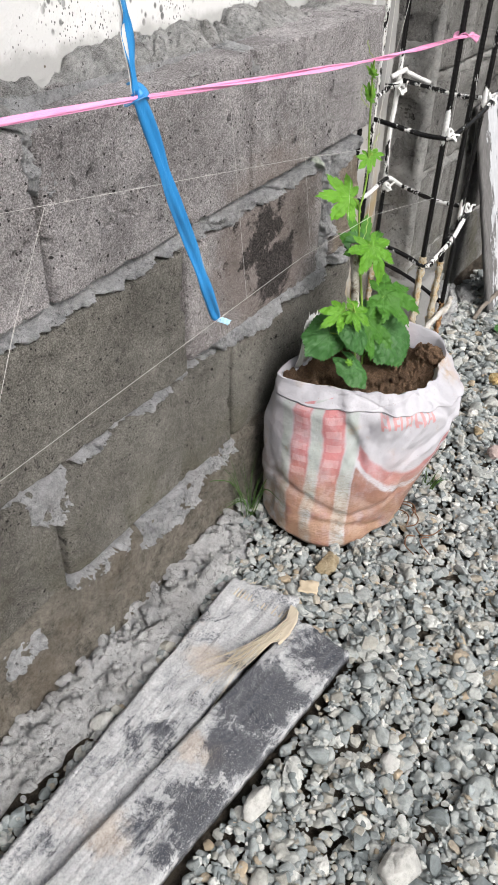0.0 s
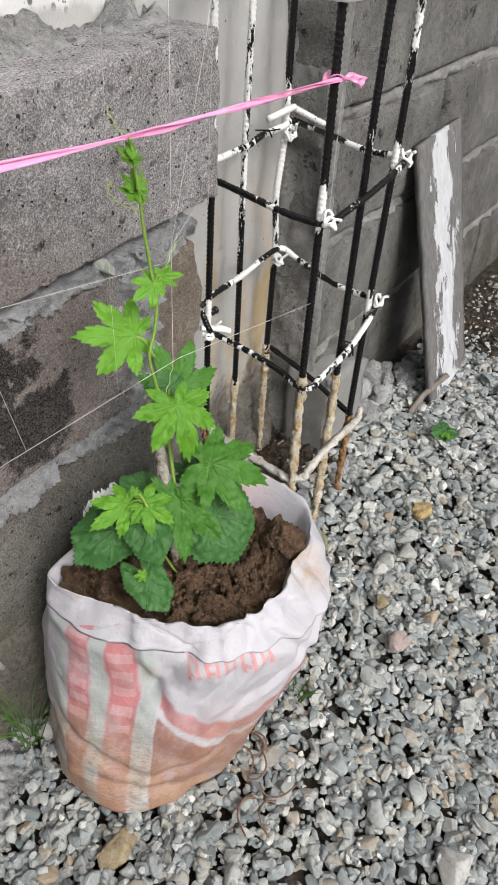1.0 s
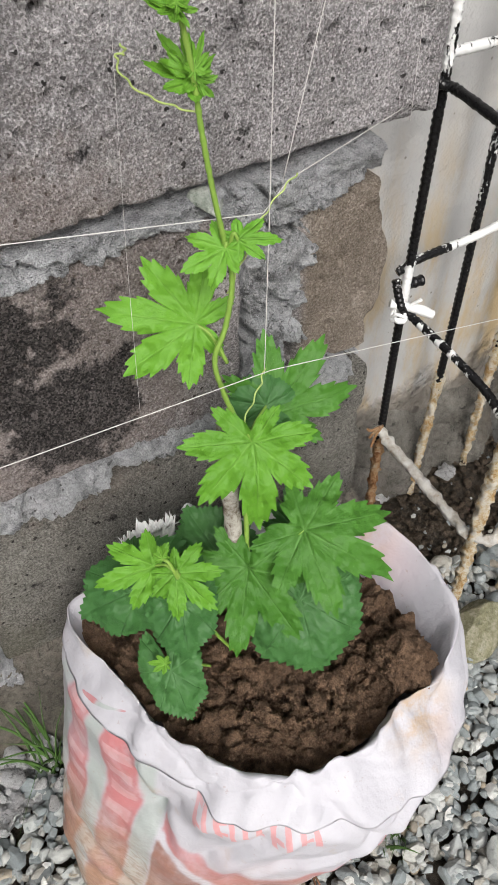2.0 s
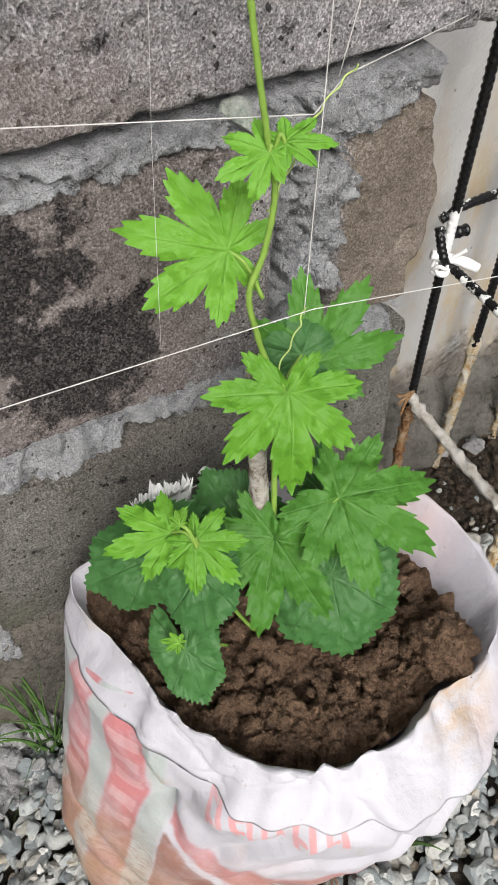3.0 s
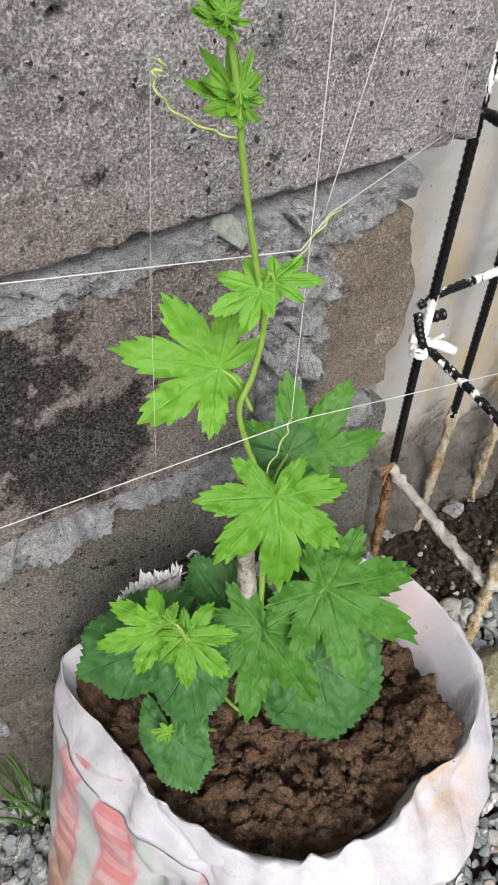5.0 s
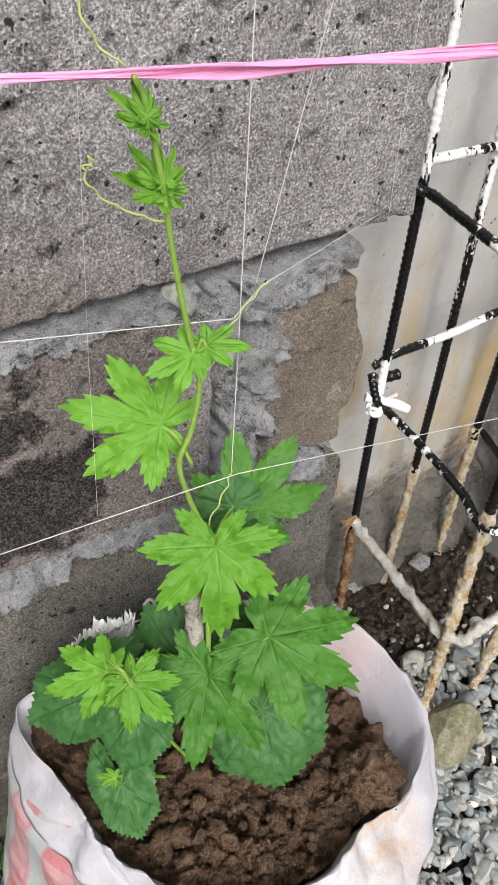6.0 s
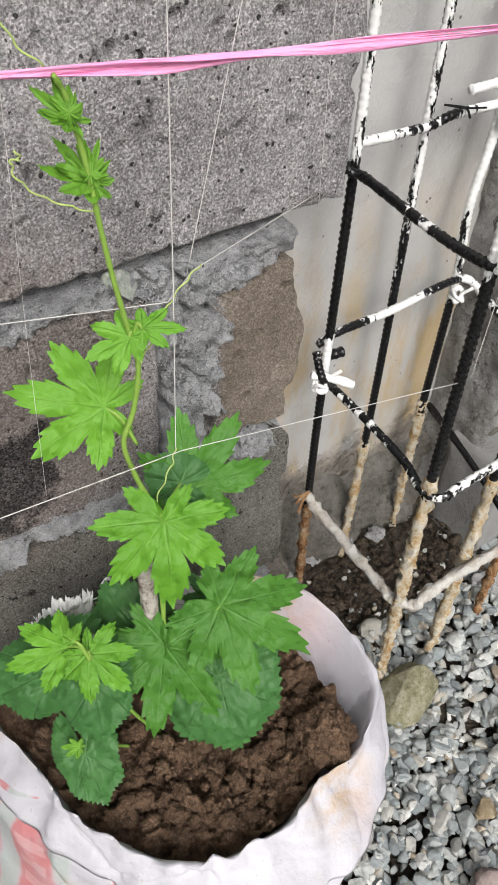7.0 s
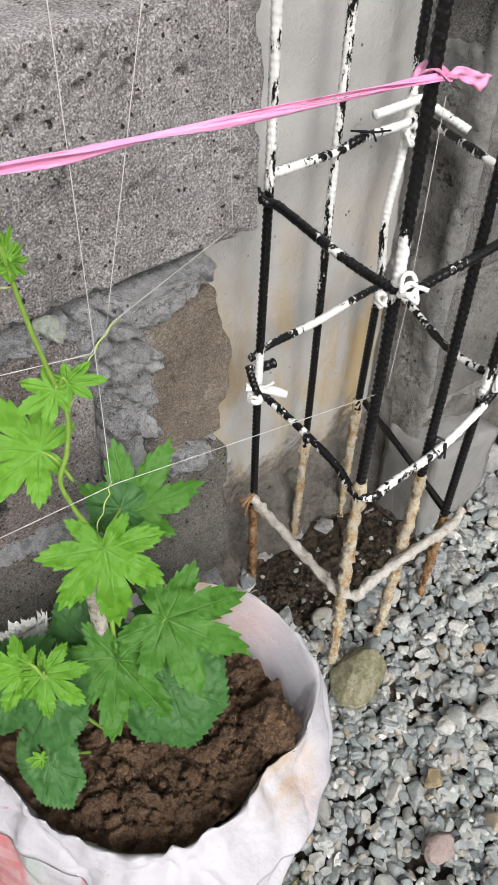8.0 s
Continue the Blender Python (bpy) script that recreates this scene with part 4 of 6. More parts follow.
def ties():
    f = -0.012
    # hoop at mid height
    tie([on("a", 0.562, (-0.012, 0.004)), on("a", 0.555, (-0.010, -0.008)), on("a", 0.552, (-0.002, -0.016)), (0.056, -0.027, 0.546), (0.056, -0.073, 0.541), on("d", 0.542, (-0.002, 0.0)), on("d", 0.543, (0.006, -0.012)), on("d", 0.546, (0.03, f)),
         on("e", 0.556, (0, f)), on("f", 0.566, (0.0, f)), on("f", 0.572, (0.014, -0.004))], white=0.34)
    tie([on("a", 0.572, (0.004, 0.006)), on("a", 0.572, (0.012, 0.002)), on("b", 0.570, (-0.01, -0.012)), on("b", 0.575, (0.02, -0.012)), on("c", 0.574, (-0.02, -0.011)), on("c", 0.572, (0.012, -0.002)), on("c", 0.570, (0.012, -0.03)),
         on("f", 0.566, (0.012, 0.05)), on("f", 0.568, (0.012, 0.01))], white=0.50)
    tie([on("c", 0.592, (-0.062, -0.012)), on("c", 0.594, (-0.02, -0.013)), on("c", 0.594, (0.0, -0.012))], white=0.8, name="bar_end", label="white-painted bar end")
    tie([on("c", 0.590, (0.010, -0.004)), on("c", 0.580, (0.018, -0.030)), on("c", 0.572, (0.024, -0.055))], white=0.8, name="bar_end", label="white-painted bar end")
    # hoop below
    tie([on("a", 0.378, (-0.012, 0.002)), on("a", 0.355, (-0.011, -0.010)), on("a", 0.344, (-0.002, -0.018)), (0.056, -0.028, 0.336), (0.057, -0.075, 0.326), on("d", 0.320, (-0.004, 0.004)), on("d", 0.318, (0.006, -0.012)), on("d", 0.322, (0.03, f)),
         on("e", 0.338, (0, f)), on("f", 0.358, (-0.010, f)), on("f", 0.372, (0.012, -0.006))], white=0.46)
    tie([on("a", 0.382, (-0.008, 0.006)), on("a", 0.390, (0.014, 0.004)), on("b", 0.390, (-0.01, -0.012)), on("c", 0.395, (-0.03, -0.010)), on("c", 0.388, (0.010, -0.008)), on("c", 0.376, (0.012, -0.04)), on("f", 0.372, (0.012, 0.06)),
         on("f", 0.372, (0.012, 0.0))], white=0.47)
    tie([on("a", 0.356, (-0.018, -0.002)), on("a", 0.350, (0.004, -0.016)), on("a", 0.343, (0.018, -0.024))], 0.0044, 0.85, name="bar_end", label="white-painted bar end")
    tie([on("a", 0.362, (0.004, 0.008)), on("a", 0.362, (0.026, 0.006))], 0.005, 0.0, name="bar_end")
    # hoop near the ground, coated with cement
    lump = lambda s, a, p: 0.0056 + 0.0040 * fbm(p.x * 110, p.y * 110, p.z * 110 + a, 4)
    path = spline([on("a", 0.184, (-0.008, -0.002)), on("a", 0.170, (0.0, -0.014)), (0.055, -0.028, 0.161), (0.055, -0.080, 0.154), on("d", 0.152, (0.0, 0.002)), on("d", 0.156, (0.010, -0.012)), on("d", 0.166, (0.03, -0.013)), on("e", 0.180, (0, -0.013)),
                   on("f", 0.168, (-0.004, -0.014)), on("f", 0.178, (0.020, -0.010))], 14)
    v, fa = tube(path, lump, 10)
    hook(mesh_object("tie_bar", v, fa, CEMENT_TIE, label="cement-coated tie bar"), cage)
    tie([on("f", 0.165, (0.010, 0.0)), on("f", 0.20, (0.016, 0.09)), on("c", 0.21, (0.012, 0.0))], 0.004, 0.1)
    # hoop above the pink twine and two more out of sight
    for z, w in ((0.765, 0.6), (0.98, 0.3), (1.25, 0.2)):
        tie([on("d", z, (-0.010, 0.012)), on("d", z, (0, f)), on("e", z, (0, f)), on("f", z, (0, f)), on("f", z, (0.013, 0.0)), on("c", z, (0.012, 0)), on("c", z, (0, 0.012)), on("b", z, (0, 0.012)), on("a", z, (0, 0.012)),
             on("a", z, (-0.012, 0)), on("d", z, (-0.012, 0.02))], white=w, steps=8)


ties()


def wire_knots():
    """Twisted tie wire at the crossings, thick with white paint."""
    rnd = random.Random(5)
    for key, z, out, w in (("d", 0.548, (0.0, -0.013), True), ("f", 0.570, (0.008, -0.012), True), ("f", 0.372, (0.008, -0.012), True), ("a", 0.348, (-0.010, -0.010), True), ("c", 0.375, (-0.004, -0.010), True),
                           ("e", 0.338, (0, -0.010), False), ("c", 0.56, (0, -0.010), True)):
        c = on(key, z, out)
        for k in range(3):
            turn = [c + Vector((0.0062 * math.cos(a) + rnd.uniform(-0.002, 0.002), 0.0058 * math.sin(a) + rnd.uniform(-0.002, 0.002), 0.005 * math.sin(a * 1.0 + k) + rnd.uniform(-0.005, 0.005))) for a in np.linspace(0, 5.6, 7)]
            if k == 2:
                turn += [c + Vector((rnd.uniform(-0.015, 0.015), -0.010, rnd.uniform(-0.01, 0.018)))]
            hook(tube_object("tie_wire", spline(turn, 6), 0.0019 if w else 0.0012, WHITE_PAINT if w else BAR, sides=6), cage)
    for dx in (0.0, 0.006):
        p = on("b", 0.585, (0.004, -0.012))
        hook(tube_object("tie_wire", spline([p, p + Vector((0.02, -0.006, -0.004)), p + Vector((0.042 - dx * 3, -0.010, -0.006 - dx))], 6), 0.0010, BAR, sides=6), cage)
    p = on("a", 0.19, (-0.004, -0.006))
    for k in range(3):
        hook(tube_object("tie_wire", spline([p, p + Vector((-0.012 - 0.004 * k, -0.004, -0.006 + 0.006 * k)), p + Vector((-0.022, -0.010 + 0.005 * k, -0.014 + 0.010 * k))], 5), 0.0016, RUST, sides=6), cage)


wire_knots()


# ---------------------------------------------------------------- the sack, its soil and the vine
def around(rows):
    """A smooth closed outline from rows of degrees and radius."""
    rows = sorted(rows)
    deg, rad = [r[0] for r in rows], [r[1] for r in rows]
    wide = np.interp(np.arange(-60, 420), deg, rad, period=360)
    soft = np.convolve(wide, np.ones(25) / 25, mode="same")[60:420]
    return lambda phi: float(np.interp(math.degrees(phi) % 360, np.arange(360), soft, period=360))


RIM = around([(138, 0.184), (150, 0.163), (165, 0.147), (202, 0.118), (238, 0.121), (258, 0.126), (290, 0.131), (317, 0.137), (339, 0.148), (355, 0.152), (9, 0.152), (31, 0.150), (45, 0.153), (65, 0.133), (90, 0.124), (107, 0.131), (125, 0.163)])
BASE = around([(163, 0.150), (182, 0.152), (201, 0.152), (218, 0.128), (240, 0.108), (278, 0.098), (317, 0.112), (350, 0.122), (27, 0.122), (67, 0.110), (117, 0.123), (144, 0.150)])


def sack_point(phi, z, out=0.0):
    """A point of the sack's skin: its foot stands further from the cage than its mouth."""
    t = smooth01(z / 0.24)
    cx, cy = -0.265 + 0.050 * t, -0.145 - 0.018 * t
    r = BASE(phi) * (1 - t) + RIM(phi) * t
    slack = 0.010 - 0.020 * math.exp(-((math.degrees(phi) % 360 - 205) / 45) ** 2)
    r += 0.008 * math.exp(-((math.degrees(phi) % 360 - 138) / 13) ** 2) * smooth01((z - 0.200) / 0.05)
    r += slack * math.sin(math.pi * min(1.0, z / 0.24)) - 0.016 * smooth01((0.022 - z) / 0.022) + out
    return Vector((cx + r * math.cos(phi), cy + r * math.sin(phi), z))


def lip(phi):
    """How far the crest of the rim leans in: much at the front, little at the back."""
    d = math.degrees(phi) % 360
    return float(np.interp(d, [0, 60, 115, 135, 152, 168, 196, 217, 240, 263, 286, 304, 322, 342], [0.007, 0.004, 0.006, 0.008, 0.034, 0.033, 0.024, 0.027, 0.030, 0.038, 0.039, 0.040, 0.020, 0.008], period=360))


def rim_height(phi):
    return 0.266 + 0.004 * math.sin(phi * 2 + 0.6) + 0.008 * fbm(math.cos(phi) * 2, math.sin(phi) * 2, 4, 3)


def build_sack():
    sack = tagged(empty("sack_planter", (-0.26, -0.15, 0.0)), "white woven sack with faded red print, its top rolled down", "sack planter")
    n = 300
    phis = [2 * math.pi * i / n for i in range(n)]
    seams = [(236, 260, 0.006, 5), (262, -420, 0.005, 4), (205, 300, 0.004, 5), (318, -260, 0.005, 6), (283, 520, 0.004, 4), (180, -300, 0.004, 5)]

    def folds(p, z):
        c, s = math.cos(p), math.sin(p)
        d = 0.0075 * fbm(c * 2.4, s * 2.4, z * 9, 2) + 0.0035 * fbm(c * 4.5, s * 4.5, z * 34, 2)
        d -= 0.007 * math.exp(-((z - 0.085 - 0.02 * math.sin(p * 3)) / 0.007) ** 2) * (0.5 + 0.5 * math.sin(p * 2 + 1))
        d -= 0.005 * math.exp(-((z - 0.045 - 0.015 * math.sin(p * 2 + 2)) / 0.006) ** 2) * (0.5 - 0.5 * math.sin(p * 3))
        # long creases that run slantwise down from the rim
        for at, slant, deep, wide in seams:
            off = ((math.degrees(p) - at - slant * (z - 0.23)) + 180) % 360 - 180
            d -= deep * math.exp(-(off / wide) ** 2) * smooth01((z - 0.12) / 0.06)
            d += 0.5 * deep * math.exp(-((off - 1.6 * wide) / wide) ** 2) * smooth01((z - 0.12) / 0.06)
        return d

    prof = [(0.0, 0.0), (0.10, 0.0), (0.20, 0.0), (0.30, 0.0), (0.40, -0.05), (0.55, -0.24), (0.70, -0.55), (0.84, -0.85), (0.94, -0.98), (1.0, -1.05)]
    inner = [(0.96, -1.25), (0.85, -1.45), (0.6, -1.7), (0.2, -1.9), (-0.2, -2.0)]
    low = 0.208

    def lean(t):
        return float(np.interp(t, [q[0] for q in prof], [q[1] for q in prof]))

    def outer(p, z, lift=0.0):
        """The outside of the cloth at a height, up to the crest."""
        t = (z - low) / (rim_height(p) - low)
        ripple = folds(p, z) * smooth01(z / 0.03) * (1 - 0.5 * smooth01((t - 0.6) / 0.4))
        return sack_point(p, z, lean(max(0.0, t)) * lip(p) + ripple + lift)

    # body, which goes on behind the cuff
    verts, uvs = [], []
    levels = [0.001] + list(np.linspace(0.002, 0.262, 88))
    for j, z in enumerate(levels):
        for p in phis:
            top = min(z, rim_height(p) - 0.006)
            verts.append(outer(p, top, -0.03 if j == 0 else -0.0015 * smooth01((z - 0.22) / 0.02)))
            uvs.append((p * 0.15, z))
    faces = grid_faces(n, len(levels), True)
    faces.append(tuple(reversed(range(n))))
    hook(mesh_object("woven_body", verts, faces, SACK, uvs=uvs, label="woven cloth with faded red and green print"), sack)

    # cuff: the cloth turned down over the outside, with an uneven hem that stands off
    hem_height = around([(0, 0.222), (60, 0.224), (110, 0.230), (136, 0.234), (160, 0.237), (190, 0.243), (215, 0.243), (240, 0.240), (265, 0.235), (297, 0.226), (330, 0.222)])

    def hem(p):
        return hem_height(p) + 0.0010 * fbm(math.cos(p) * 3, math.sin(p) * 3, 3, 2)

    crease = [(196, -5), (221, 6), (247, -4), (268, 5), (289, -6), (309, 4), (335, 5), (170, 4)]
    verts, uvs = [], []
    up, down = 26, 16
    for k in range(up + down + 2):
        for p in phis:
            c, s_ = math.cos(p), math.sin(p)
            h, top = hem(p), rim_height(p)
            wave = 0.0014 * fbm(c * 9, s_ * 9, 2, 2)
            if k == 0:
                v = outer(p, h + 0.002, 0.0005)
            elif k <= up + 1:
                t = (k - 1) / up
                z = h + (top - h) * t
                pinch = sum(0.0020 * math.exp(-((((math.degrees(p) - at - tilt * 8 * (t - 0.5)) + 180) % 360 - 180) / 2.6) ** 2) for at, tilt in crease)
                v = outer(p, z, 0.0036 * (1 - 0.3 * t) * smooth01((math.degrees(p) % 360 - 195) / 40) + 0.5 * wave - pinch * smooth01(t / 0.2) + 0.0025 * fbm(c * 4, s_ * 4, z * 40, 3) * smooth01(t / 0.25))
            else:
                t = (k - up - 1) / down
                z = top + (low - 0.2 * (top - low) - top) * t ** 1.2
                out = -lip(p) * 1.05 - t * (max(lip(p) + 0.016, 0.046) - lip(p))
                v = sack_point(p, z, out + 0.005 * fbm(c * 3.2, s_ * 3.2, z * 16 + 3, 3) * t + 0.0023 * (1 - t))
            verts.append(v)
            uvs.append((p * 0.15, 0.26 + 0.002 * k))
    hook(mesh_object("rolled_cuff", verts, grid_faces(n, up + down + 2, True), SACK, uvs=uvs, label="white rolled-down cuff, soiled with earth"), sack)
    # frayed edge standing up at the back
    rnd = random.Random(8)
    bm = bmesh.new()
    cols = 44
    rows = []
    for k in range(cols + 1):
        x = -0.292 + 0.048 * k / cols
        top = 0.330 + 0.010 * math.sin(math.pi * k / cols) + 0.010 * fbm(k * 0.35, 2, 1, 3) + rnd.uniform(-0.004, 0.004)
        rows.append([bm.verts.new((x + rnd.uniform(-0.0005, 0.0005), -0.050 - 0.010 * t + 0.006 * fbm(x * 60, t * 2, 3, 2), 0.250 + (top - 0.250) * t)) for t in (0, 0.3, 0.6, 0.85, 1.0)])
    for p, q in zip(rows, rows[1:]):
        for k in range(4):
            bm.faces.new((p[k], q[k], q[k + 1], p[k + 1]))
    for k in range(60):
        a = Vector((-0.292 + 0.048 * rnd.random(), -0.060, 0.324))
        tip = a + Vector((rnd.uniform(-0.006, 0.006), rnd.uniform(-0.008, 0.004), rnd.uniform(0.006, 0.015)))
        w = Vector((0.0009, 0.0003, 0))
        q = [bm.verts.new(v) for v in (a - w, a + w, tip)]
        bm.faces.new(q)
    fray = part("frayed_edge", bm, WHITE_PAINT, None, "white frayed tape ends")
    fray.modifiers.new("thickness", "SOLIDIFY").thickness = 0.0006
    hook(fray, sack)
    c = Vector((-0.222, -0.034, 0.290))
    hook(tube_object("loose_tape", spline([c + Vector(v) for v in ((0.002, -0.01, -0.035), (0.003, 0, -0.012), (-0.001, 0, -0.002), (0.004, 0, 0.008), (0.0, 0, 0.016), (-0.005, 0, 0.012))], 6), 0.0013, WHITE_PAINT, sides=6), sack)
    return sack


build_sack()


def soil_inset(phi):
    """How far inside the cloth the soil ends: close under the rim, further in at the back."""
    d = math.degrees(phi) % 360
    return lip(phi) * 1.05 + float(np.interp(d, [0, 40, 75, 110, 160, 300, 330], [0.036, 0.038, 0.030, 0.012, 0.004, 0.004, 0.020], period=360))


def build_soil():
    soil = tagged(empty("soil", (-0.215, -0.165, 0.22)), "moist crumbly brown soil filling the sack", "soil")
    n, m = 330, 150
    verts = []
    for j in range(m):
        s = (j / (m - 1)) ** 0.8
        for i in range(n):
            p = 2 * math.pi * i / n
            e = sack_point(p, 0.245, -soil_inset(p))
            c = Vector((-0.215, -0.158, 0.235))
            v = c.lerp(e, s)
            lump = 0.015 * fbm(v.x * 40, v.y * 40, 1, 6) + 0.009 * fbm(v.x * 100, v.y * 100, 5, 5) - 0.007 * abs(fbm(v.x * 190, v.y * 190, 3, 4)) + 0.004
            v.z = 0.231 + 0.006 * (1 - s * s) + lump + 0.013 * s * s
            verts.append(v)
    hook(mesh_object("soil_surface", verts, grid_faces(n, m, True), POTTING), soil)
    rnd = random.Random(3)

    def clod(c, r, k, sub=3):
        bm = bmesh.new()
        bmesh.ops.create_icosphere(bm, subdivisions=sub, radius=1.0)
        for v in bm.verts:
            d = v.co.normalized()
            q = 1 + 0.34 * fbm(d.x * 1.6 + k, d.y * 1.6, d.z * 1.6, 5) + 0.20 * fbm(d.x * 5, d.y * 5 + k, d.z * 5, 4) - 0.10 * abs(fbm(d.x * 11, d.y * 11 + k, d.z * 11, 3))
            v.co = Vector(c) + Vector((d.x * r * q, d.y * r * q, d.z * r * 0.8 * q))
        hook(part("clod", bm, POTTING), soil)

    clod((-0.137, -0.216, 0.257), 0.0215, 1, 5)
    for k in range(300):
        a, s = rnd.uniform(0, 2 * math.pi), math.sqrt(rnd.random()) * 0.88
        e = sack_point(a, 0.245, -soil_inset(a) - 0.006)
        p = Vector((-0.215, -0.158, 0)).lerp(Vector((e.x, e.y, 0)), s)
        clod((p.x, p.y, 0.243 + rnd.uniform(-0.004, 0.006)), 0.0022 + 0.0060 * rnd.random() ** 2.4, 10 + k, 3)


build_soil()

stake = tagged(empty("stake", (-0.222, -0.125, 0.21)), "short grey-white mottled stick pushed into the soil as a support", "stake")
stake_path = spline([(-0.221, -0.128, 0.19), (-0.223, -0.124, 0.26), (-0.221, -0.112, 0.34), (-0.219, -0.102, 0.400), (-0.215, -0.094, 0.448)], 16)
hook(tube_object("stick", stake_path, lambda s, a, p: 0.0060 + 0.0012 * fbm(p.x * 90, p.y * 90 + a, p.z * 90, 3), BARK, sides=14), stake)


LOBES = {  # angle and length of the lobes, depth of the bays between them
    "palmate": (((0, 1.0), (42, 0.90), (86, 0.72), (132, 0.54)), 0.46),
    "deep": (((0, 1.0), (46, 0.86), (92, 0.68), (136, 0.48)), 0.33),
}
SAW = ((0.0, 1.0), (0.16, 0.86), (0.27, 0.91), (0.45, 0.73), (0.57, 0.79), (0.73, 0.60), (0.84, 0.64), (0.94, 0.50))


def leaf_radius(kind, th, jitter):
    """Length of the blade at an angle from its main vein; jitter: each lobe's own share."""
    d = abs(math.degrees(th))
    side = 4 if th < 0 else 0
    if kind == "round":
        r = 0.90
        for k, (a, g) in enumerate(((0, 0.12), (50, 0.09), (98, 0.07), (140, 0.03))):
            r += g * jitter[k + side] * math.exp(-((d - a) / 14) ** 2)
        r *= 1 + 0.075 * (((d / 7.5 + 0.3) % 1) - 0.5)
        return r * (1 - 0.70 * smooth01((d - 152) / 24))
    lobes, bay = LOBES[kind]
    r = bay * 0.72 * (1 - 0.55 * smooth01((d - 158) / 20))
    for k, (a, g) in enumerate(lobes):
        before = a - lobes[k - 1][0] if k else 46
        after = lobes[k + 1][0] - a if k + 1 < len(lobes) else 46
        u = abs(d - a) / ((after if d > a else before) * 0.5)
        if u < 1:
            g = g * jitter[k + side]
            r = max(r, g * float(np.interp(u, [q[0] for q in SAW] + [1.0], [q[1] for q in SAW] + [bay / g])))
    return r


def build_leaf(plant, centre, toward, kind, mat, width=1.0, normal=(-0.30, -0.60, 0.74), seed=0, droop=0.25, stalk=None):
    rnd = random.Random(seed)
    jitter = [rnd.uniform(0.90, 1.08) for _ in range(8)]
    c, x = Vector(centre), Vector(toward)
    size = 1.07 * x.length
    x.normalize()
    nrm = Vector(normal) + Vector((rnd.uniform(-0.06, 0.06), rnd.uniform(-0.06, 0.06), rnd.uniform(-0.04, 0.04)))
    nrm = (nrm - x * nrm.dot(x)).normalized()
    y = nrm.cross(x)
    na, nr = (336, 15) if size > 0.03 else (168, 8)
    veins = [0, 50, -50, 98, -98, 140, -140] if kind == "round" else [q * a for a, _ in LOBES[kind][0] for q in ((1, -1) if a else (1,))]
    verts, vein = [], []
    for j in range(nr):
        s = (j + 0.04) / (nr - 1 + 0.04)
        for i in range(na):
            th = -math.pi + 2 * math.pi * (i + 0.5) / na
            wob = 1 + 0.05 * fbm(math.cos(th) * 2 + seed, math.sin(th) * 2, 1, 2)
            r = leaf_radius(kind, th, jitter) * wob * s
            px, py = r * math.cos(th), r * math.sin(th) * width
            v, ridge = 0.0, 0.0
            for a in veins:
                q = math.radians(a)
                along, off = px * math.cos(q) + py / width * math.sin(q), abs(-px * math.sin(q) + py / width * math.cos(q))
                if along > 0:
                    v = max(v, math.exp(-(off * size / (0.0009 * (1.15 - s))) ** 2))
                    ridge = max(ridge, math.exp(-(off / 0.10) ** 2))
                    side = abs(((along - off * 0.9) * 6.5) % 1 - 0.5)
                    v = max(v, 0.22 * smooth01((0.035 - (0.5 - side)) / 0.035) * (off < 0.30) * (s > 0.2))
            quilt = 0.0
            for a in veins:
                q = math.radians(a)
                along, off = px * math.cos(q) + py / width * math.sin(q), abs(-px * math.sin(q) + py / width * math.cos(q))
                if along > 0.08 and off < 0.26:
                    quilt = max(quilt, (0.5 + 0.5 * math.cos((along - off * 0.9) * 6.5 * 2 * math.pi)) * (1 - off / 0.26))
            h = 0.012 * quilt * min(1.0, s * 2) - droop * r * r + 0.11 * fbm(px * 1.6 + seed, py * 2.2, seed, 3) + 0.030 * fbm(px * 6 + seed, py * 6, seed, 2) - 0.030 * ridge * s + 0.020 * math.sin(th * 7 + seed) * s ** 3
            verts.append(c + (x * px + y * py + nrm * h) * size)
            vein.append(v)
    faces = grid_faces(na, nr, True) + [tuple(reversed(range(na)))]
    leaf = hook(mesh_object("leaf", verts, faces, mat, attrs={"vein": vein}), plant)
    if stalk:
        path = spline([Vector(stalk), Vector(stalk).lerp(c, 0.5) + Vector((0, 0, 0.006)), c - nrm * 0.001], 8)
        hook(tube_object("leaf_stalk", path, lambda s, a, p: 0.0013 - 0.0004 * s, STEM, sides=7), leaf)
    return leaf


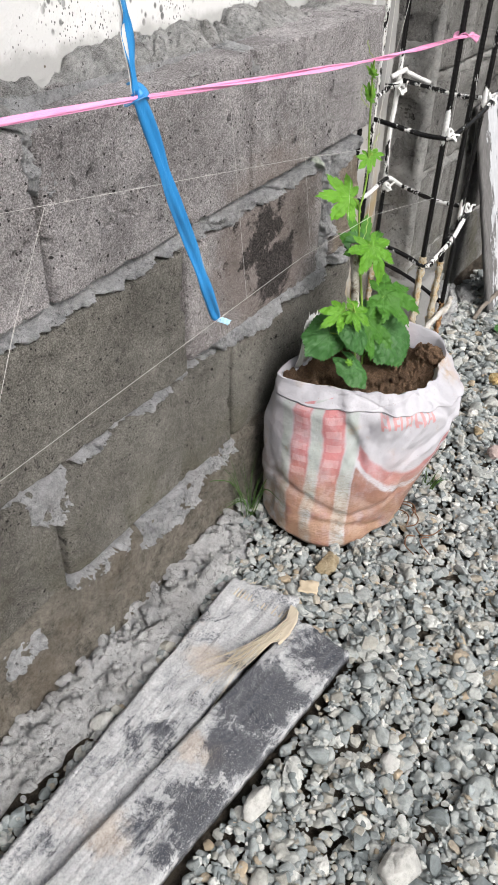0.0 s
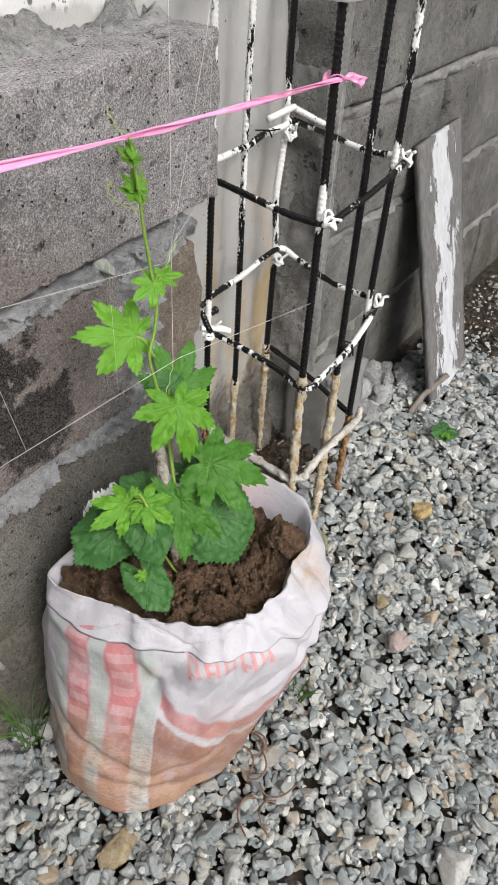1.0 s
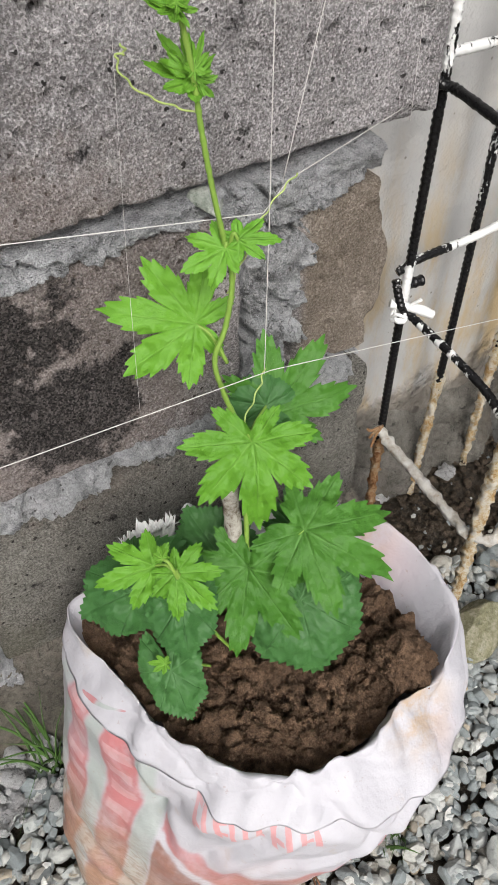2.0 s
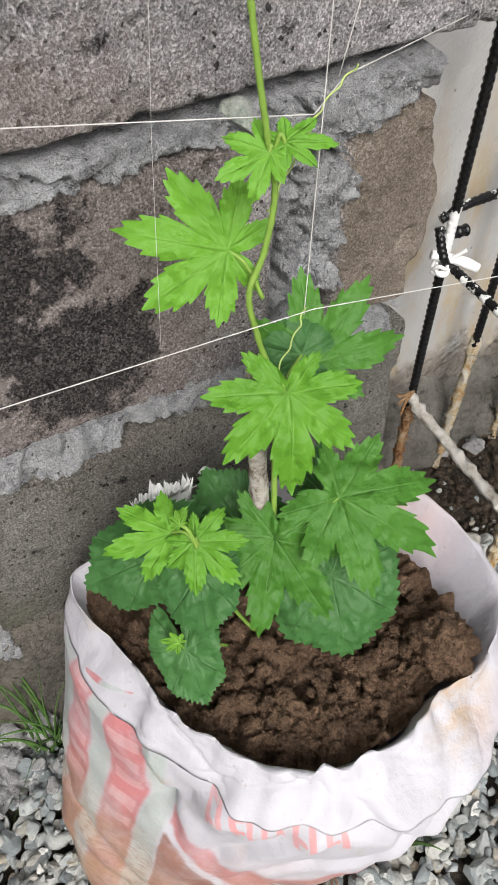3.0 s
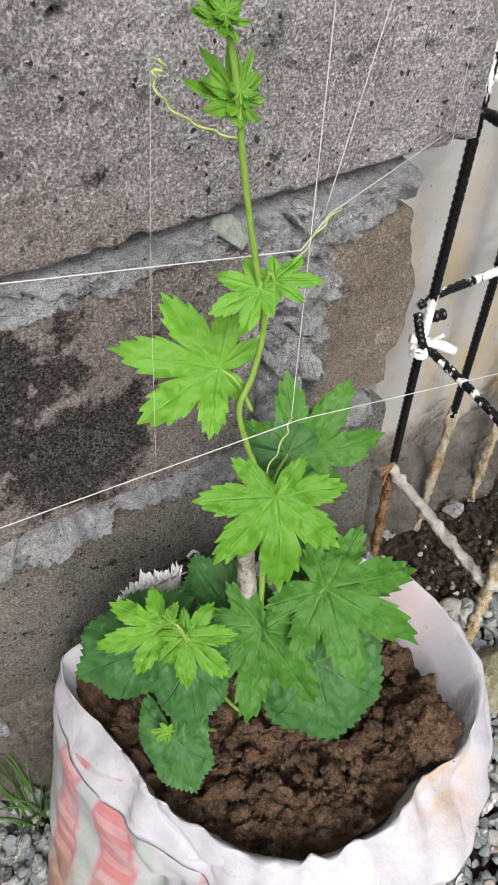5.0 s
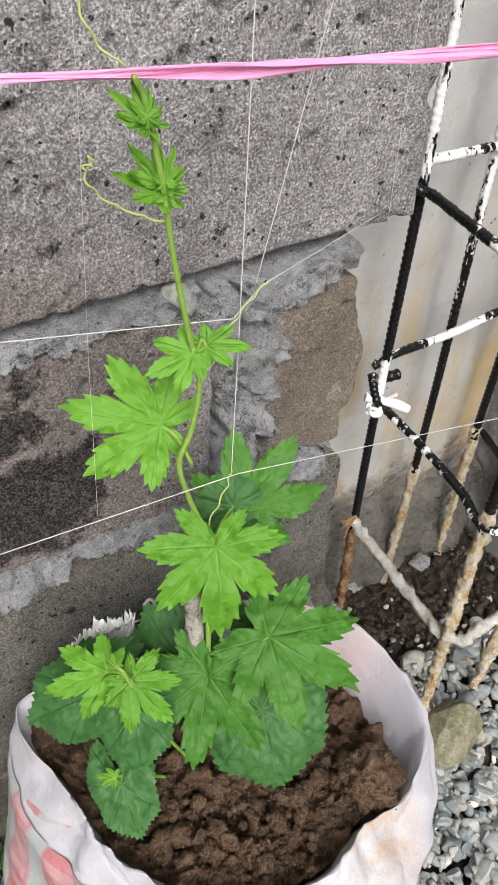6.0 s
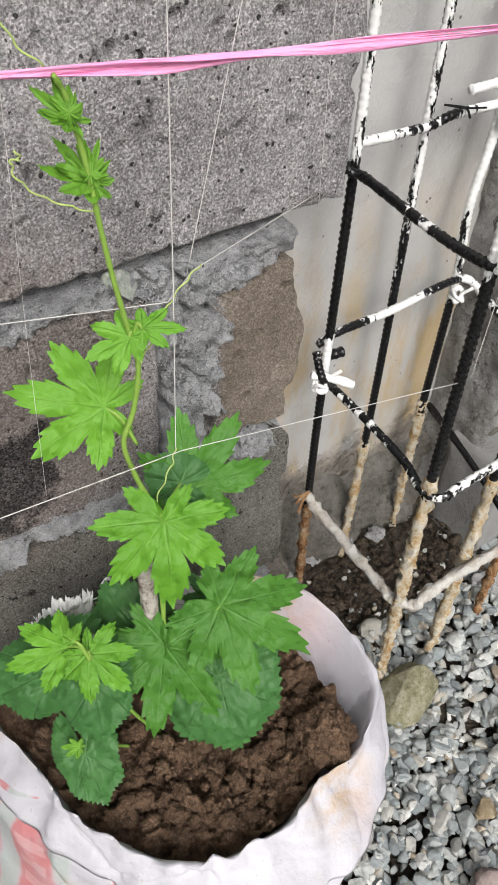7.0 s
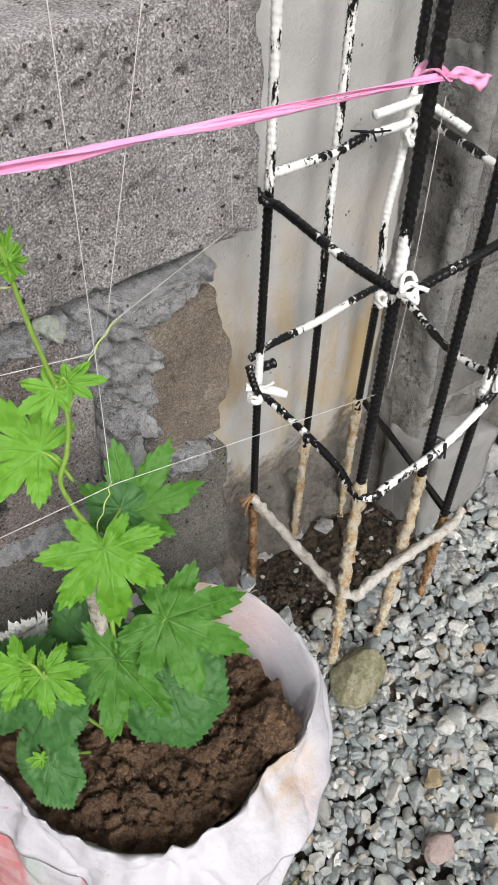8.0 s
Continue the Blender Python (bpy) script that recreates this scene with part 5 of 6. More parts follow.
def build_vine():
    vine = tagged(empty("vine_plant", (-0.218, -0.13, 0.22)), "young climbing vine with lobed bright green leaves in the sack", "plant")
    pts = [(-0.216, -0.135, 0.205), (-0.219, -0.128, 0.30), (-0.212, -0.112, 0.38), (-0.206, -0.100, 0.429), (-0.218, -0.1, 0.476), (-0.223, -0.1, 0.504), (-0.215, -0.1, 0.525), (-0.210, -0.1, 0.553), (-0.214, -0.1, 0.578),
           (-0.219, -0.1, 0.607), (-0.223, -0.1, 0.636), (-0.225, -0.1, 0.656), (-0.229, -0.1, 0.681), (-0.232, -0.101, 0.694), (-0.237, -0.104, 0.703)]
    hook(tube_object("stem", spline(pts, 9), lambda s, a, p: 0.0019 - 0.0007 * s + 0.0002 * math.sin(p.z * 900), STEM, sides=8), vine)
    hook(tube_object("side_stem", spline([(-0.222, -0.138, 0.21), (-0.245, -0.135, 0.26), (-0.268, -0.132, 0.33), (-0.276, -0.135, 0.362)], 9), 0.0014, STEM, sides=8), vine)
    seeds = iter(range(1, 100))

    def leaf(centre, vein, kind, mat, width, facing, stalk):
        """One leaf: its centre, main vein, outline, material, width, the way it faces and where its stalk starts."""
        build_leaf(vine, centre, vein, kind, mat, width, normal=facing, seed=next(seeds), stalk=stalk, droop=-0.4 if mat is BUD else 0.26 if kind == "round" else 0.16)

    leaf((-0.226, -0.085, 0.521), (-0.047, 0.025, 0.012), "deep", YOUNG, 0.92, (-0.252, -0.756, 0.605), (-0.214, -0.098, 0.497))
    leaf((-0.215, -0.103, 0.575), (-0.022, 0.003, -0.006), "deep", YOUNG, 0.95, (-0.252, -0.704, 0.664), (-0.212, -0.100, 0.566))
    leaf((-0.208, -0.104, 0.578), (0.019, -0.011, 0.002), "deep", YOUNG, 0.80, (-0.362, -0.517, 0.776), (-0.211, -0.100, 0.572))
    leaf((-0.211, -0.121, 0.450), (-0.014, -0.035, -0.047), "deep", YOUNG, 1.00, (-0.301, -0.723, 0.622), (-0.210, -0.104, 0.438))
    leaf((-0.174, -0.088, 0.427), (0.043, 0.009, 0.039), "palmate", LEAF, 0.95, (-0.352, -0.755, 0.553), (-0.209, -0.104, 0.420))
    leaf((-0.182, -0.140, 0.364), (0.039, -0.052, -0.022), "palmate", LEAF, 0.95, (-0.200, -0.501, 0.842), (-0.216, -0.122, 0.300))
    leaf((-0.195, -0.157, 0.310), (-0.008, -0.039, -0.036), "round", OLD, 0.86, (-0.301, -0.622, 0.723), (-0.218, -0.130, 0.260))
    leaf((-0.222, -0.132, 0.339), (-0.031, -0.035, -0.052), "palmate", LEAF, 0.95, (-0.302, -0.704, 0.643), (-0.218, -0.128, 0.310))
    leaf((-0.293, -0.105, 0.336), (-0.043, 0.009, -0.015), "round", OLD, 0.68, (-0.381, -0.552, 0.742), (-0.262, -0.133, 0.310))
    leaf((-0.284, -0.118, 0.371), (-0.038, 0.011, -0.010), "deep", YOUNG, 0.85, (-0.351, -0.501, 0.791), (-0.274, -0.134, 0.372))
    leaf((-0.275, -0.130, 0.371), (0.013, -0.029, -0.016), "deep", YOUNG, 0.95, (-0.300, -0.550, 0.780), (-0.276, -0.135, 0.372))
    leaf((-0.296, -0.150, 0.293), (-0.003, -0.028, -0.021), "round", OLD, 0.62, (-0.300, -0.550, 0.780), (-0.262, -0.140, 0.250))
    leaf((-0.277, -0.136, 0.348), (-0.010, -0.027, -0.026), "round", OLD, 0.64, (-0.300, -0.601, 0.741), (-0.262, -0.135, 0.300))
    leaf((-0.227, -0.100, 0.318), (-0.011, 0.029, 0.026), "round", OLD, 0.72, (-0.302, -0.704, 0.643), (-0.225, -0.130, 0.270))
    leaf((-0.164, -0.100, 0.312), (0.009, 0.018, 0.028), "palmate", OLD, 0.90, (-0.302, -0.754, 0.583), (-0.216, -0.122, 0.320))
    leaf((-0.179, -0.085, 0.435), (-0.019, 0.011, 0.005), "round", OLD, 0.90, (-0.302, -0.754, 0.583), (-0.209, -0.104, 0.420))
    leaf((-0.298, -0.147, 0.300), (-0.009, 0.007, 0.002), "deep", BUD, 0.80, (-0.300, -0.601, 0.741), (-0.270, -0.140, 0.260))
    leaf((-0.282, -0.128, 0.389), (0.001, 0.007, 0.006), "deep", BUD, 0.80, (-0.300, -0.601, 0.741), (-0.276, -0.135, 0.372))
    leaf((-0.223, -0.098, 0.657), (-0.011, 0.013, 0.014), "deep", BUD, 0.55, (-0.202, -0.807, 0.555), None)
    leaf((-0.223, -0.098, 0.655), (-0.020, 0.009, 0.007), "deep", BUD, 0.55, (-0.202, -0.807, 0.555), None)
    leaf((-0.223, -0.097, 0.655), (-0.014, 0.003, -0.001), "deep", BUD, 0.50, (-0.202, -0.807, 0.555), None)
    leaf((-0.224, -0.100, 0.658), (0.009, 0.001, 0.005), "deep", BUD, 0.60, (-0.202, -0.807, 0.555), None)
    leaf((-0.225, -0.101, 0.661), (0.007, 0.005, 0.010), "deep", BUD, 0.50, (-0.202, -0.807, 0.555), None)
    leaf((-0.231, -0.102, 0.685), (-0.012, 0.010, 0.010), "deep", BUD, 0.55, (-0.202, -0.807, 0.555), None)
    leaf((-0.232, -0.102, 0.685), (-0.010, 0.004, 0.003), "deep", BUD, 0.55, (-0.202, -0.807, 0.555), None)
    leaf((-0.231, -0.103, 0.686), (0.004, 0.004, 0.007), "deep", BUD, 0.55, (-0.202, -0.807, 0.555), None)
    leaf((-0.232, -0.103, 0.688), (-0.003, 0.008, 0.010), "deep", BUD, 0.55, (-0.202, -0.807, 0.555), None)
    curls = ([(-0.225, -0.1, 0.643), (-0.235, -0.1, 0.648), (-0.247, -0.1, 0.655), (-0.256, -0.1, 0.664), (-0.258, -0.1, 0.672), (-0.254, -0.099, 0.672), (-0.255, -0.1, 0.676)],
             [(-0.213, -0.1, 0.545), (-0.203, -0.098, 0.560), (-0.192, -0.096, 0.575), (-0.184, -0.093, 0.582), (-0.172, -0.09, 0.590), (-0.165, -0.092, 0.597)],
             [(-0.210, -0.104, 0.445), (-0.203, -0.104, 0.46), (-0.194, -0.102, 0.474), (-0.190, -0.1, 0.484)],
             [(-0.24, -0.104, 0.706), (-0.250, -0.102, 0.716), (-0.254, -0.1, 0.728)])
    for c in curls:
        fine = spline(c, 8)
        fine = [p + Vector((0.0008 * math.sin(i * 0.9), 0.0008 * math.cos(i * 0.9), 0)) for i, p in enumerate(fine)]
        hook(tube_object("tendril", fine, 0.00048, TENDRIL, sides=6), vine)


build_vine()


# ---------------------------------------------------------------- twine, strap and threads
def ribbon_object(name, path, width, material, facing, thick=0.0004, twist=0.0, gather=None):
    verts, faces = [], []
    for i, p in enumerate(path):
        q = (path[min(i + 1, len(path) - 1)] - path[max(i - 1, 0)]).normalized()
        s = i / (len(path) - 1)
        across = Vector(facing).cross(q).normalized()
        across = Matrix.Rotation(twist * s + 0.35 * math.sin(s * 19), 3, q) @ across
        n = q.cross(across).normalized()
        w = width * (gather(s) if gather else 1.0) * 0.5
        for k in range(7):
            t = k / 3 - 1
            verts.append(p + across * (w * t) + n * (0.16 * w * math.cos(t * 5 + s * 9)))
    m = 7
    faces = [(i * m + k, i * m + k + 1, (i + 1) * m + k + 1, (i + 1) * m + k) for i in range(len(path) - 1) for k in range(m - 1)]
    ob = mesh_object(name, verts, faces, material)
    sol = ob.modifiers.new("thickness", "SOLIDIFY")
    sol.thickness = thick
    return ob


def build_lines():
    twine = tagged(empty("pink_twine", on("d", 0.694)), "pink plastic twine stretched along the wall and tied to a rebar", "twine")
    path = spline([(-1.6, -0.1, 0.80), (-0.84, -0.1, 0.754), (-0.51, -0.1, 0.7265), (-0.25, -0.1, 0.7035), (-0.11, -0.1, 0.697), on("d", 0.694, (-0.004, -0.008))], 40)
    for k, dz in ((0, 0.0), (1, 0.0016), (2, -0.0014)):
        hook(ribbon_object("twine_strand", [p + Vector((0, -0.0012 * k, dz * math.sin(i * 0.07 + k))) for i, p in enumerate(path)], 0.0056, PINK, (0, 1, 0.2), twist=5 + 3 * k, gather=lambda s: 0.75 + 0.25 * math.sin(s * 40)), twine)
    k0 = on("d", 0.694)
    loop = [k0 + Vector((0.0085 * math.cos(a), 0.0085 * math.sin(a), 0.004 * math.sin(a * 2))) for a in np.linspace(0, 2 * math.pi, 24)]
    hook(ribbon_object("knot", loop, 0.008, PINK, (0, 0, 1)), twine)
    hook(ribbon_object("loose_end", spline([k0 + Vector(v) for v in ((0.000, -0.009, 0.0), (0.010, -0.012, 0.001), (0.022, -0.014, -0.004), (0.034, -0.016, -0.009))], 8), 0.011, PINK, (0, 1, 0.2), gather=lambda s: 0.5 + 0.5 * s), twine)

    strap = tagged(empty("blue_strap", (-0.693, -0.1, 0.746)), "blue plastic strap knotted over the pink twine and hanging loose", "strap")
    hook(ribbon_object("hanging_end", spline([(-0.693, -0.104, 0.744), (-0.672, -0.104, 0.695), (-0.654, -0.102, 0.653), (-0.618, -0.1, 0.578), (-0.598, -0.1, 0.530), (-0.583, -0.1, 0.492), (-0.577, -0.1, 0.482)], 10), 0.0135, BLUE, (0, 1, 0.1), twist=0.9,
                       gather=lambda s: 1.0 - 0.55 * smooth01((s - 0.75) / 0.25)), strap)
    hook(ribbon_object("rising_end", spline([(-0.694, -0.102, 0.746), (-0.697, -0.1, 0.79), (-0.699, -0.09, 0.84), (-0.705, 0.0, 1.05), (-0.71, 0.104, 1.30)], 10), 0.013, BLUE, (0, 1, 0.1), twist=0.6), strap)
    hook(ribbon_object("white_tie", spline([(-0.699, -0.103, 0.748), (-0.702, -0.1, 0.79), (-0.705, -0.09, 0.84), (-0.711, 0.0, 1.05), (-0.716, 0.104, 1.30)], 10), 0.005, THREAD, (0, 1, 0.1)), strap)
    hook(ribbon_object("knot", [Vector((-0.692 + 0.006 * math.sin(a), -0.1 + 0.006 * math.cos(a), 0.745 + 0.007 * math.cos(a * 0.5))) for a in np.linspace(0, 9, 30)], 0.010, BLUE, (0, 0, 1)), strap)
    hook(ribbon_object("torn_end", spline([(-0.578, -0.101, 0.484), (-0.570, -0.104, 0.480), (-0.562, -0.106, 0.474)], 8), 0.007, make_plain("pale_blue_plastic", (0.25, 0.55, 0.75), (0.6, 0.78, 0.88), 200, 0.4), (0, 1, 0.3)), strap)

    def thread(name, pts, label, r=0.00028):
        path = [Vector(p).lerp(Vector(q), k / 12) for p, q in zip(pts, pts[1:]) for k in range(12)] + [Vector(pts[-1])]
        ob = tagged(tube_object(name, path, r, THREAD, sides=6), label, "thread", group="threads of the trellis")
        return ob

    lab = "thin white nylon thread of a trellis"
    thread("thread", [(-1.6, -0.09, 0.80), (-0.84, -0.09, 0.688), (-0.37, -0.09, 0.613), (-0.185, -0.09, 0.579), (-0.165, -0.083, 0.589), on("a", 0.553, (-0.006, -0.004))], lab + " and tied to a rebar")
    thread("thread", [(-1.6, -0.106, 0.47), (-0.91, -0.108, 0.479), (-0.40, -0.108, 0.498), (-0.19, -0.108, 0.488), on("d", 0.444, (-0.006, -0.003))], lab + " and tied to a rebar")
    thread("thread", [(-0.190, -0.1, 0.479), (-0.186, -0.098, 0.583), (-0.184, -0.1, 0.75), (-0.18, -0.1, 1.10)], lab + ", hanging upright")
    thread("thread", [(-0.170, -0.085, 0.590), (-0.139, -0.1, 0.757), (-0.07, -0.1, 1.10)], lab + ", hanging upright")
    thread("thread", [(-0.022, -0.013, 0.562), (-0.030, -0.02, 0.65), (-0.038, -0.03, 0.75), (-0.06, -0.1, 1.10)], lab + ", hanging upright", 0.00020)
    thread("thread", [(-0.274, -0.108, 0.496), (-0.2655, -0.1, 0.59), (-0.257, -0.1, 0.70), (-0.24, -0.1, 1.10)], lab + ", hanging upright", 0.00010)
    thread("thread", [(-1.6, -0.1, 1.16), (-0.5, -0.1, 1.11), on("d", 1.09, (-0.006, -0.003))], lab + " above the twine")
    thread("thread", [(-0.80, -0.09, 0.680), (-0.86, -0.1, 0.60), (-0.93, -0.108, 0.48)], lab + ", slanting")
    thread("thread", [(-0.530, -0.108, 0.493), (-0.556, -0.1, 0.732)], lab + ", hanging upright", 0.00018)
    thread("thread", [(-0.379, -0.108, 0.498), (-0.418, -0.1, 0.721)], lab + ", hanging upright", 0.00018)
    thread("thread", [on("d", 0.445, (0.0075, -0.004)), on("d", 0.53, (0.010, -0.005)), on("d", 0.68, (0.0085, -0.006))], lab + ", running up a rebar")


build_lines()


# ---------------------------------------------------------------- boards
def board_mesh(name, corners, thick, material, top_z, seed, parent):
    """A worn board between four ground corners (far left, far right, near right, near left) with its top at the given heights."""
    nu, nv = 150, 26
    a, b, c, d = [Vector((*p, 0)) for p in corners]
    verts = []
    for lay in (0, 1):
        for j in range(nv + 1):
            for i in range(nu + 1):
                s, t = i / nu, j / nv
                p = a.lerp(d, s).lerp(b.lerp(c, s), t)
                if i == 0:
                    p += (a - d).normalized() * (0.008 * fbm(t * 6, seed, 1, 4))
                if j in (0, nv):
                    p += (b - a).normalized() * (0.003 * fbm(s * 18, seed, 2, 4))
                z = top_z[0] + (top_z[1] - top_z[0]) * s
                e = min(t, 1 - t) * (b - a).length
                z += 0.0015 * fbm(s * 8, t * 14, seed, 4) + 0.0008 * fbm(s * 14, t * 70, seed, 3) - 0.002 * smooth01((0.004 - e) / 0.004)
                verts.append((p.x, p.y, z - thick * lay))
    m = (nu + 1) * (nv + 1)
    top = grid_faces(nu + 1, nv + 1)
    faces = [tuple(reversed(f)) for f in top] + [tuple(v + m for v in f) for f in top]
    ring = list(range(nu + 1)) + [(j + 1) * (nu + 1) - 1 for j in range(1, nv + 1)] + [nv * (nu + 1) + i for i in range(nu - 1, -1, -1)] + [j * (nu + 1) for j in range(nv - 1, 0, -1)]
    faces += [(ring[k], ring[(k + 1) % len(ring)], ring[(k + 1) % len(ring)] + m, ring[k] + m) for k in range(len(ring))]
    return hook(mesh_object(name, verts, faces, material), parent)


PLANK_A = [(-0.550, -0.104), (-0.529, -0.212), (-1.35, -0.190), (-1.35, -0.140)]
PLANK_B = [(-0.563, -0.229), (-0.578, -0.321), (-1.35, -0.255), (-1.35, -0.165)]


def build_planks():
    rnd = random.Random(12)
    one = tagged(empty("plank", (-0.9, -0.15, 0.01)), "old plank smeared with grey cement, torn at its end", "plank", group="planks on the gravel")
    board_mesh("board", PLANK_A, 0.020, PLANK, (0.026, 0.030), 3, one)
    two = tagged(empty("plank", (-0.9, -0.24, 0.01)), "dark wooden plank with black and cement stains lying over another", "plank", group="planks on the gravel")
    board_mesh("board", PLANK_B, 0.018, PLANK, (0.030, 0.052), 9, two)
    # torn raw wood and fibres along the split
    for k in range(30):
        s0 = rnd.random() ** 1.4
        p = Vector((-0.575 - 0.05 * s0, -0.226 + rnd.uniform(-0.008, 0.008), 0.036))
        q = Vector((-0.655 - rnd.uniform(0, 0.03), -0.204 + rnd.uniform(-0.012, 0.012), 0.036 + rnd.uniform(0, 0.008)))
        r = Vector((-0.69 - rnd.uniform(-0.02, 0.07), -0.172 + rnd.uniform(-0.05, 0.03), 0.032 + rnd.uniform(0, 0.006)))
        hook(tube_object("splinter", spline([p, q, r], 6), lambda s, w, pp: 0.0009 * (1.1 - s), RAW_WOOD, sides=5, flat=0.5), one)
    for k in range(16):
        p = Vector((-0.545 - 0.004 * rnd.random(), -0.12 - 0.006 * k, 0.024))
        hook(tube_object("splinter", spline([p + Vector((-0.03, 0, 0.002)), p, p + Vector((rnd.uniform(0.002, 0.02), rnd.uniform(-0.01, 0.01), rnd.uniform(-0.004, 0.004)))], 4), lambda s, w, pp: 0.0016 * (1.1 - s), RAW_WOOD, sides=5, flat=0.5), one)
    bm = bmesh.new()
    outline = [(-0.552, -0.212), (-0.556, -0.226), (-0.572, -0.233), (-0.600, -0.236), (-0.622, -0.233), (-0.604, -0.227), (-0.578, -0.219)]
    low = [bm.verts.new((x, y, 0.031)) for x, y in outline]
    high = [bm.verts.new((x + rnd.uniform(-0.002, 0.002), y * 0.995, 0.0365)) for x, y in outline]
    bm.faces.new(list(reversed(high)))
    bm.faces.new(low)
    for k in range(len(low)):
        q = (k + 1) % len(low)
        bm.faces.new((low[k], low[q], high[q], high[k]))
    bmesh.ops.recalc_face_normals(bm, faces=bm.faces[:])
    hook(part("torn_flap", bm, RAW_WOOD, None, "tan raw wood where the board tore", smooth=False), two)


build_planks()


def leaning_board():
    n = Nodes("whitewashed_offcut")
    x, y, z = n.xyz()
    across = n.math("SUBTRACT", x, n.math("MULTIPLY_ADD", z, 0.10, 0.634))
    drip = n.noise(34, 5, 0.65, vec=n.stretch(1, 1, 0.16), dist=0.3)
    wood = n.mix(n.noise(140, 5, 0.7, vec=n.stretch(1, 1, 0.12)), (0.022, 0.022, 0.024), (0.22, 0.212, 0.208))
    edge = n.math("MULTIPLY", n.math("ABSOLUTE", across), 5.2)
    mask = n.step(n.math("SUBTRACT", n.math("ADD", drip, n.math("MULTIPLY", n.noise(190, 4, 0.7), 0.20)), edge), 0.40, 0.47)
    n.bump((drip, 0.002), (mask, 0.001))
    paint = n.mix(n.noise(60, 4, 0.7, vec=n.stretch(1, 1, 0.2)), (0.26, 0.27, 0.29), (0.60, 0.61, 0.63))
    mat = n.done(n.mix(mask, wood, paint), 0.75)
    b = tagged(empty("leaning_board", (0.655, -0.09, 0.0)), "weathered board streaked with white paint leaning on the block wall", "board")
    bl, br, tl, tr = Vector((0.556, -0.134, -0.002)), Vector((0.712, -0.132, 0.020)), Vector((0.591, 0.006, 0.470)), Vector((0.770, 0.006, 0.479))
    nrm = (br - bl).cross(tl - bl).normalized()
    nu, nv = 18, 60
    verts = []
    for lay in (0, 1):
        for j in range(nv + 1):
            for i in range(nu + 1):
                s, t = i / nu, j / nv
                p = bl.lerp(br, s).lerp(tl.lerp(tr, s), t)
                if j == 0:
                    p.z += 0.03 * (s - 0.2) ** 2 + 0.012 * fbm(s * 5, 2, 1, 3)
                if i in (0, nu):
                    p.x += 0.004 * fbm(t * 9, i, 3, 4)
                p += nrm * (0.0015 * fbm(s * 6, t * 20, 4, 3) - 0.012 * lay)
                verts.append(p)
    m = (nu + 1) * (nv + 1)
    top = grid_faces(nu + 1, nv + 1)
    faces = [f for f in top] + [tuple(reversed([v + m for v in f])) for f in top]
    ring = list(range(nu + 1)) + [(j + 1) * (nu + 1) - 1 for j in range(1, nv + 1)] + [nv * (nu + 1) + i for i in range(nu - 1, -1, -1)] + [j * (nu + 1) for j in range(nv - 1, 0, -1)]
    faces += [(ring[(k + 1) % len(ring)], ring[k], ring[k] + m, ring[(k + 1) % len(ring)] + m) for k in range(len(ring))]
    hook(mesh_object("panel", verts, faces, mat), b)
    stick = tagged(empty("stick", (0.55, -0.10, 0.0)), "weathered grey stick lying against the board's foot", "stick")
    hook(tube_object("wood", spline([(0.500, -0.110, 0.006), (0.545, -0.112, 0.022), (0.600, -0.135, 0.055)], 8), lambda s, a, p: 0.006 + 0.001 * fbm(p.x * 80, a, 2, 3), make_plain("grey_stick", (0.10, 0.085, 0.07), (0.26, 0.23, 0.20), 90, 0.9, 0.002), sides=8), stick)


leaning_board()


# ---------------------------------------------------------------- loose lumps
def lump(name, centre, size, material, label, category, seed, sub=5, rough=0.35, facets=5, flat=True, group=""):
    bm = bmesh.new()
    bmesh.ops.create_icosphere(bm, subdivisions=sub, radius=1.0)
    rnd = random.Random(seed)
    planes = [(Vector((rnd.gauss(0, 1), rnd.gauss(0, 1), rnd.gauss(0, 1))).normalized(), rnd.uniform(0.55, 0.8)) for _ in range(facets)]
    for v in bm.verts:
        d = v.co.normalized()
        q = d * (1 + rough * 0.5 * fbm(d.x * 1.8 + seed, d.y * 1.8, d.z * 1.8, 4) + 0.05 * fbm(d.x * 9, d.y * 9 + seed, d.z * 9, 3))
        for n, o in planes:
            over = q.dot(n) - o
            if over > 0:
                q -= n * over * 0.9
        v.co = Vector((q.x * size[0], q.y * size[1], q.z * size[2])) + Vector(centre)
        if flat and v.co.z < -0.008:
            v.co.z = -0.008
    ob = part(name, bm, material)
    return tagged(ob, label, category, group)


lump("mossy_stone", (0.066, -0.148, 0.012), (0.047, 0.034, 0.033), MOSS, "olive mossy stone lying against the rebar's foot", "stone", 4, rough=0.2, facets=16)
lime = lump("lime_lump", (-0.352, -0.566, 0.016), (0.070, 0.078, 0.042), LIME, "large whitish lump of lime concrete lying on gravel", "rubble", 9, rough=1.0, facets=7)


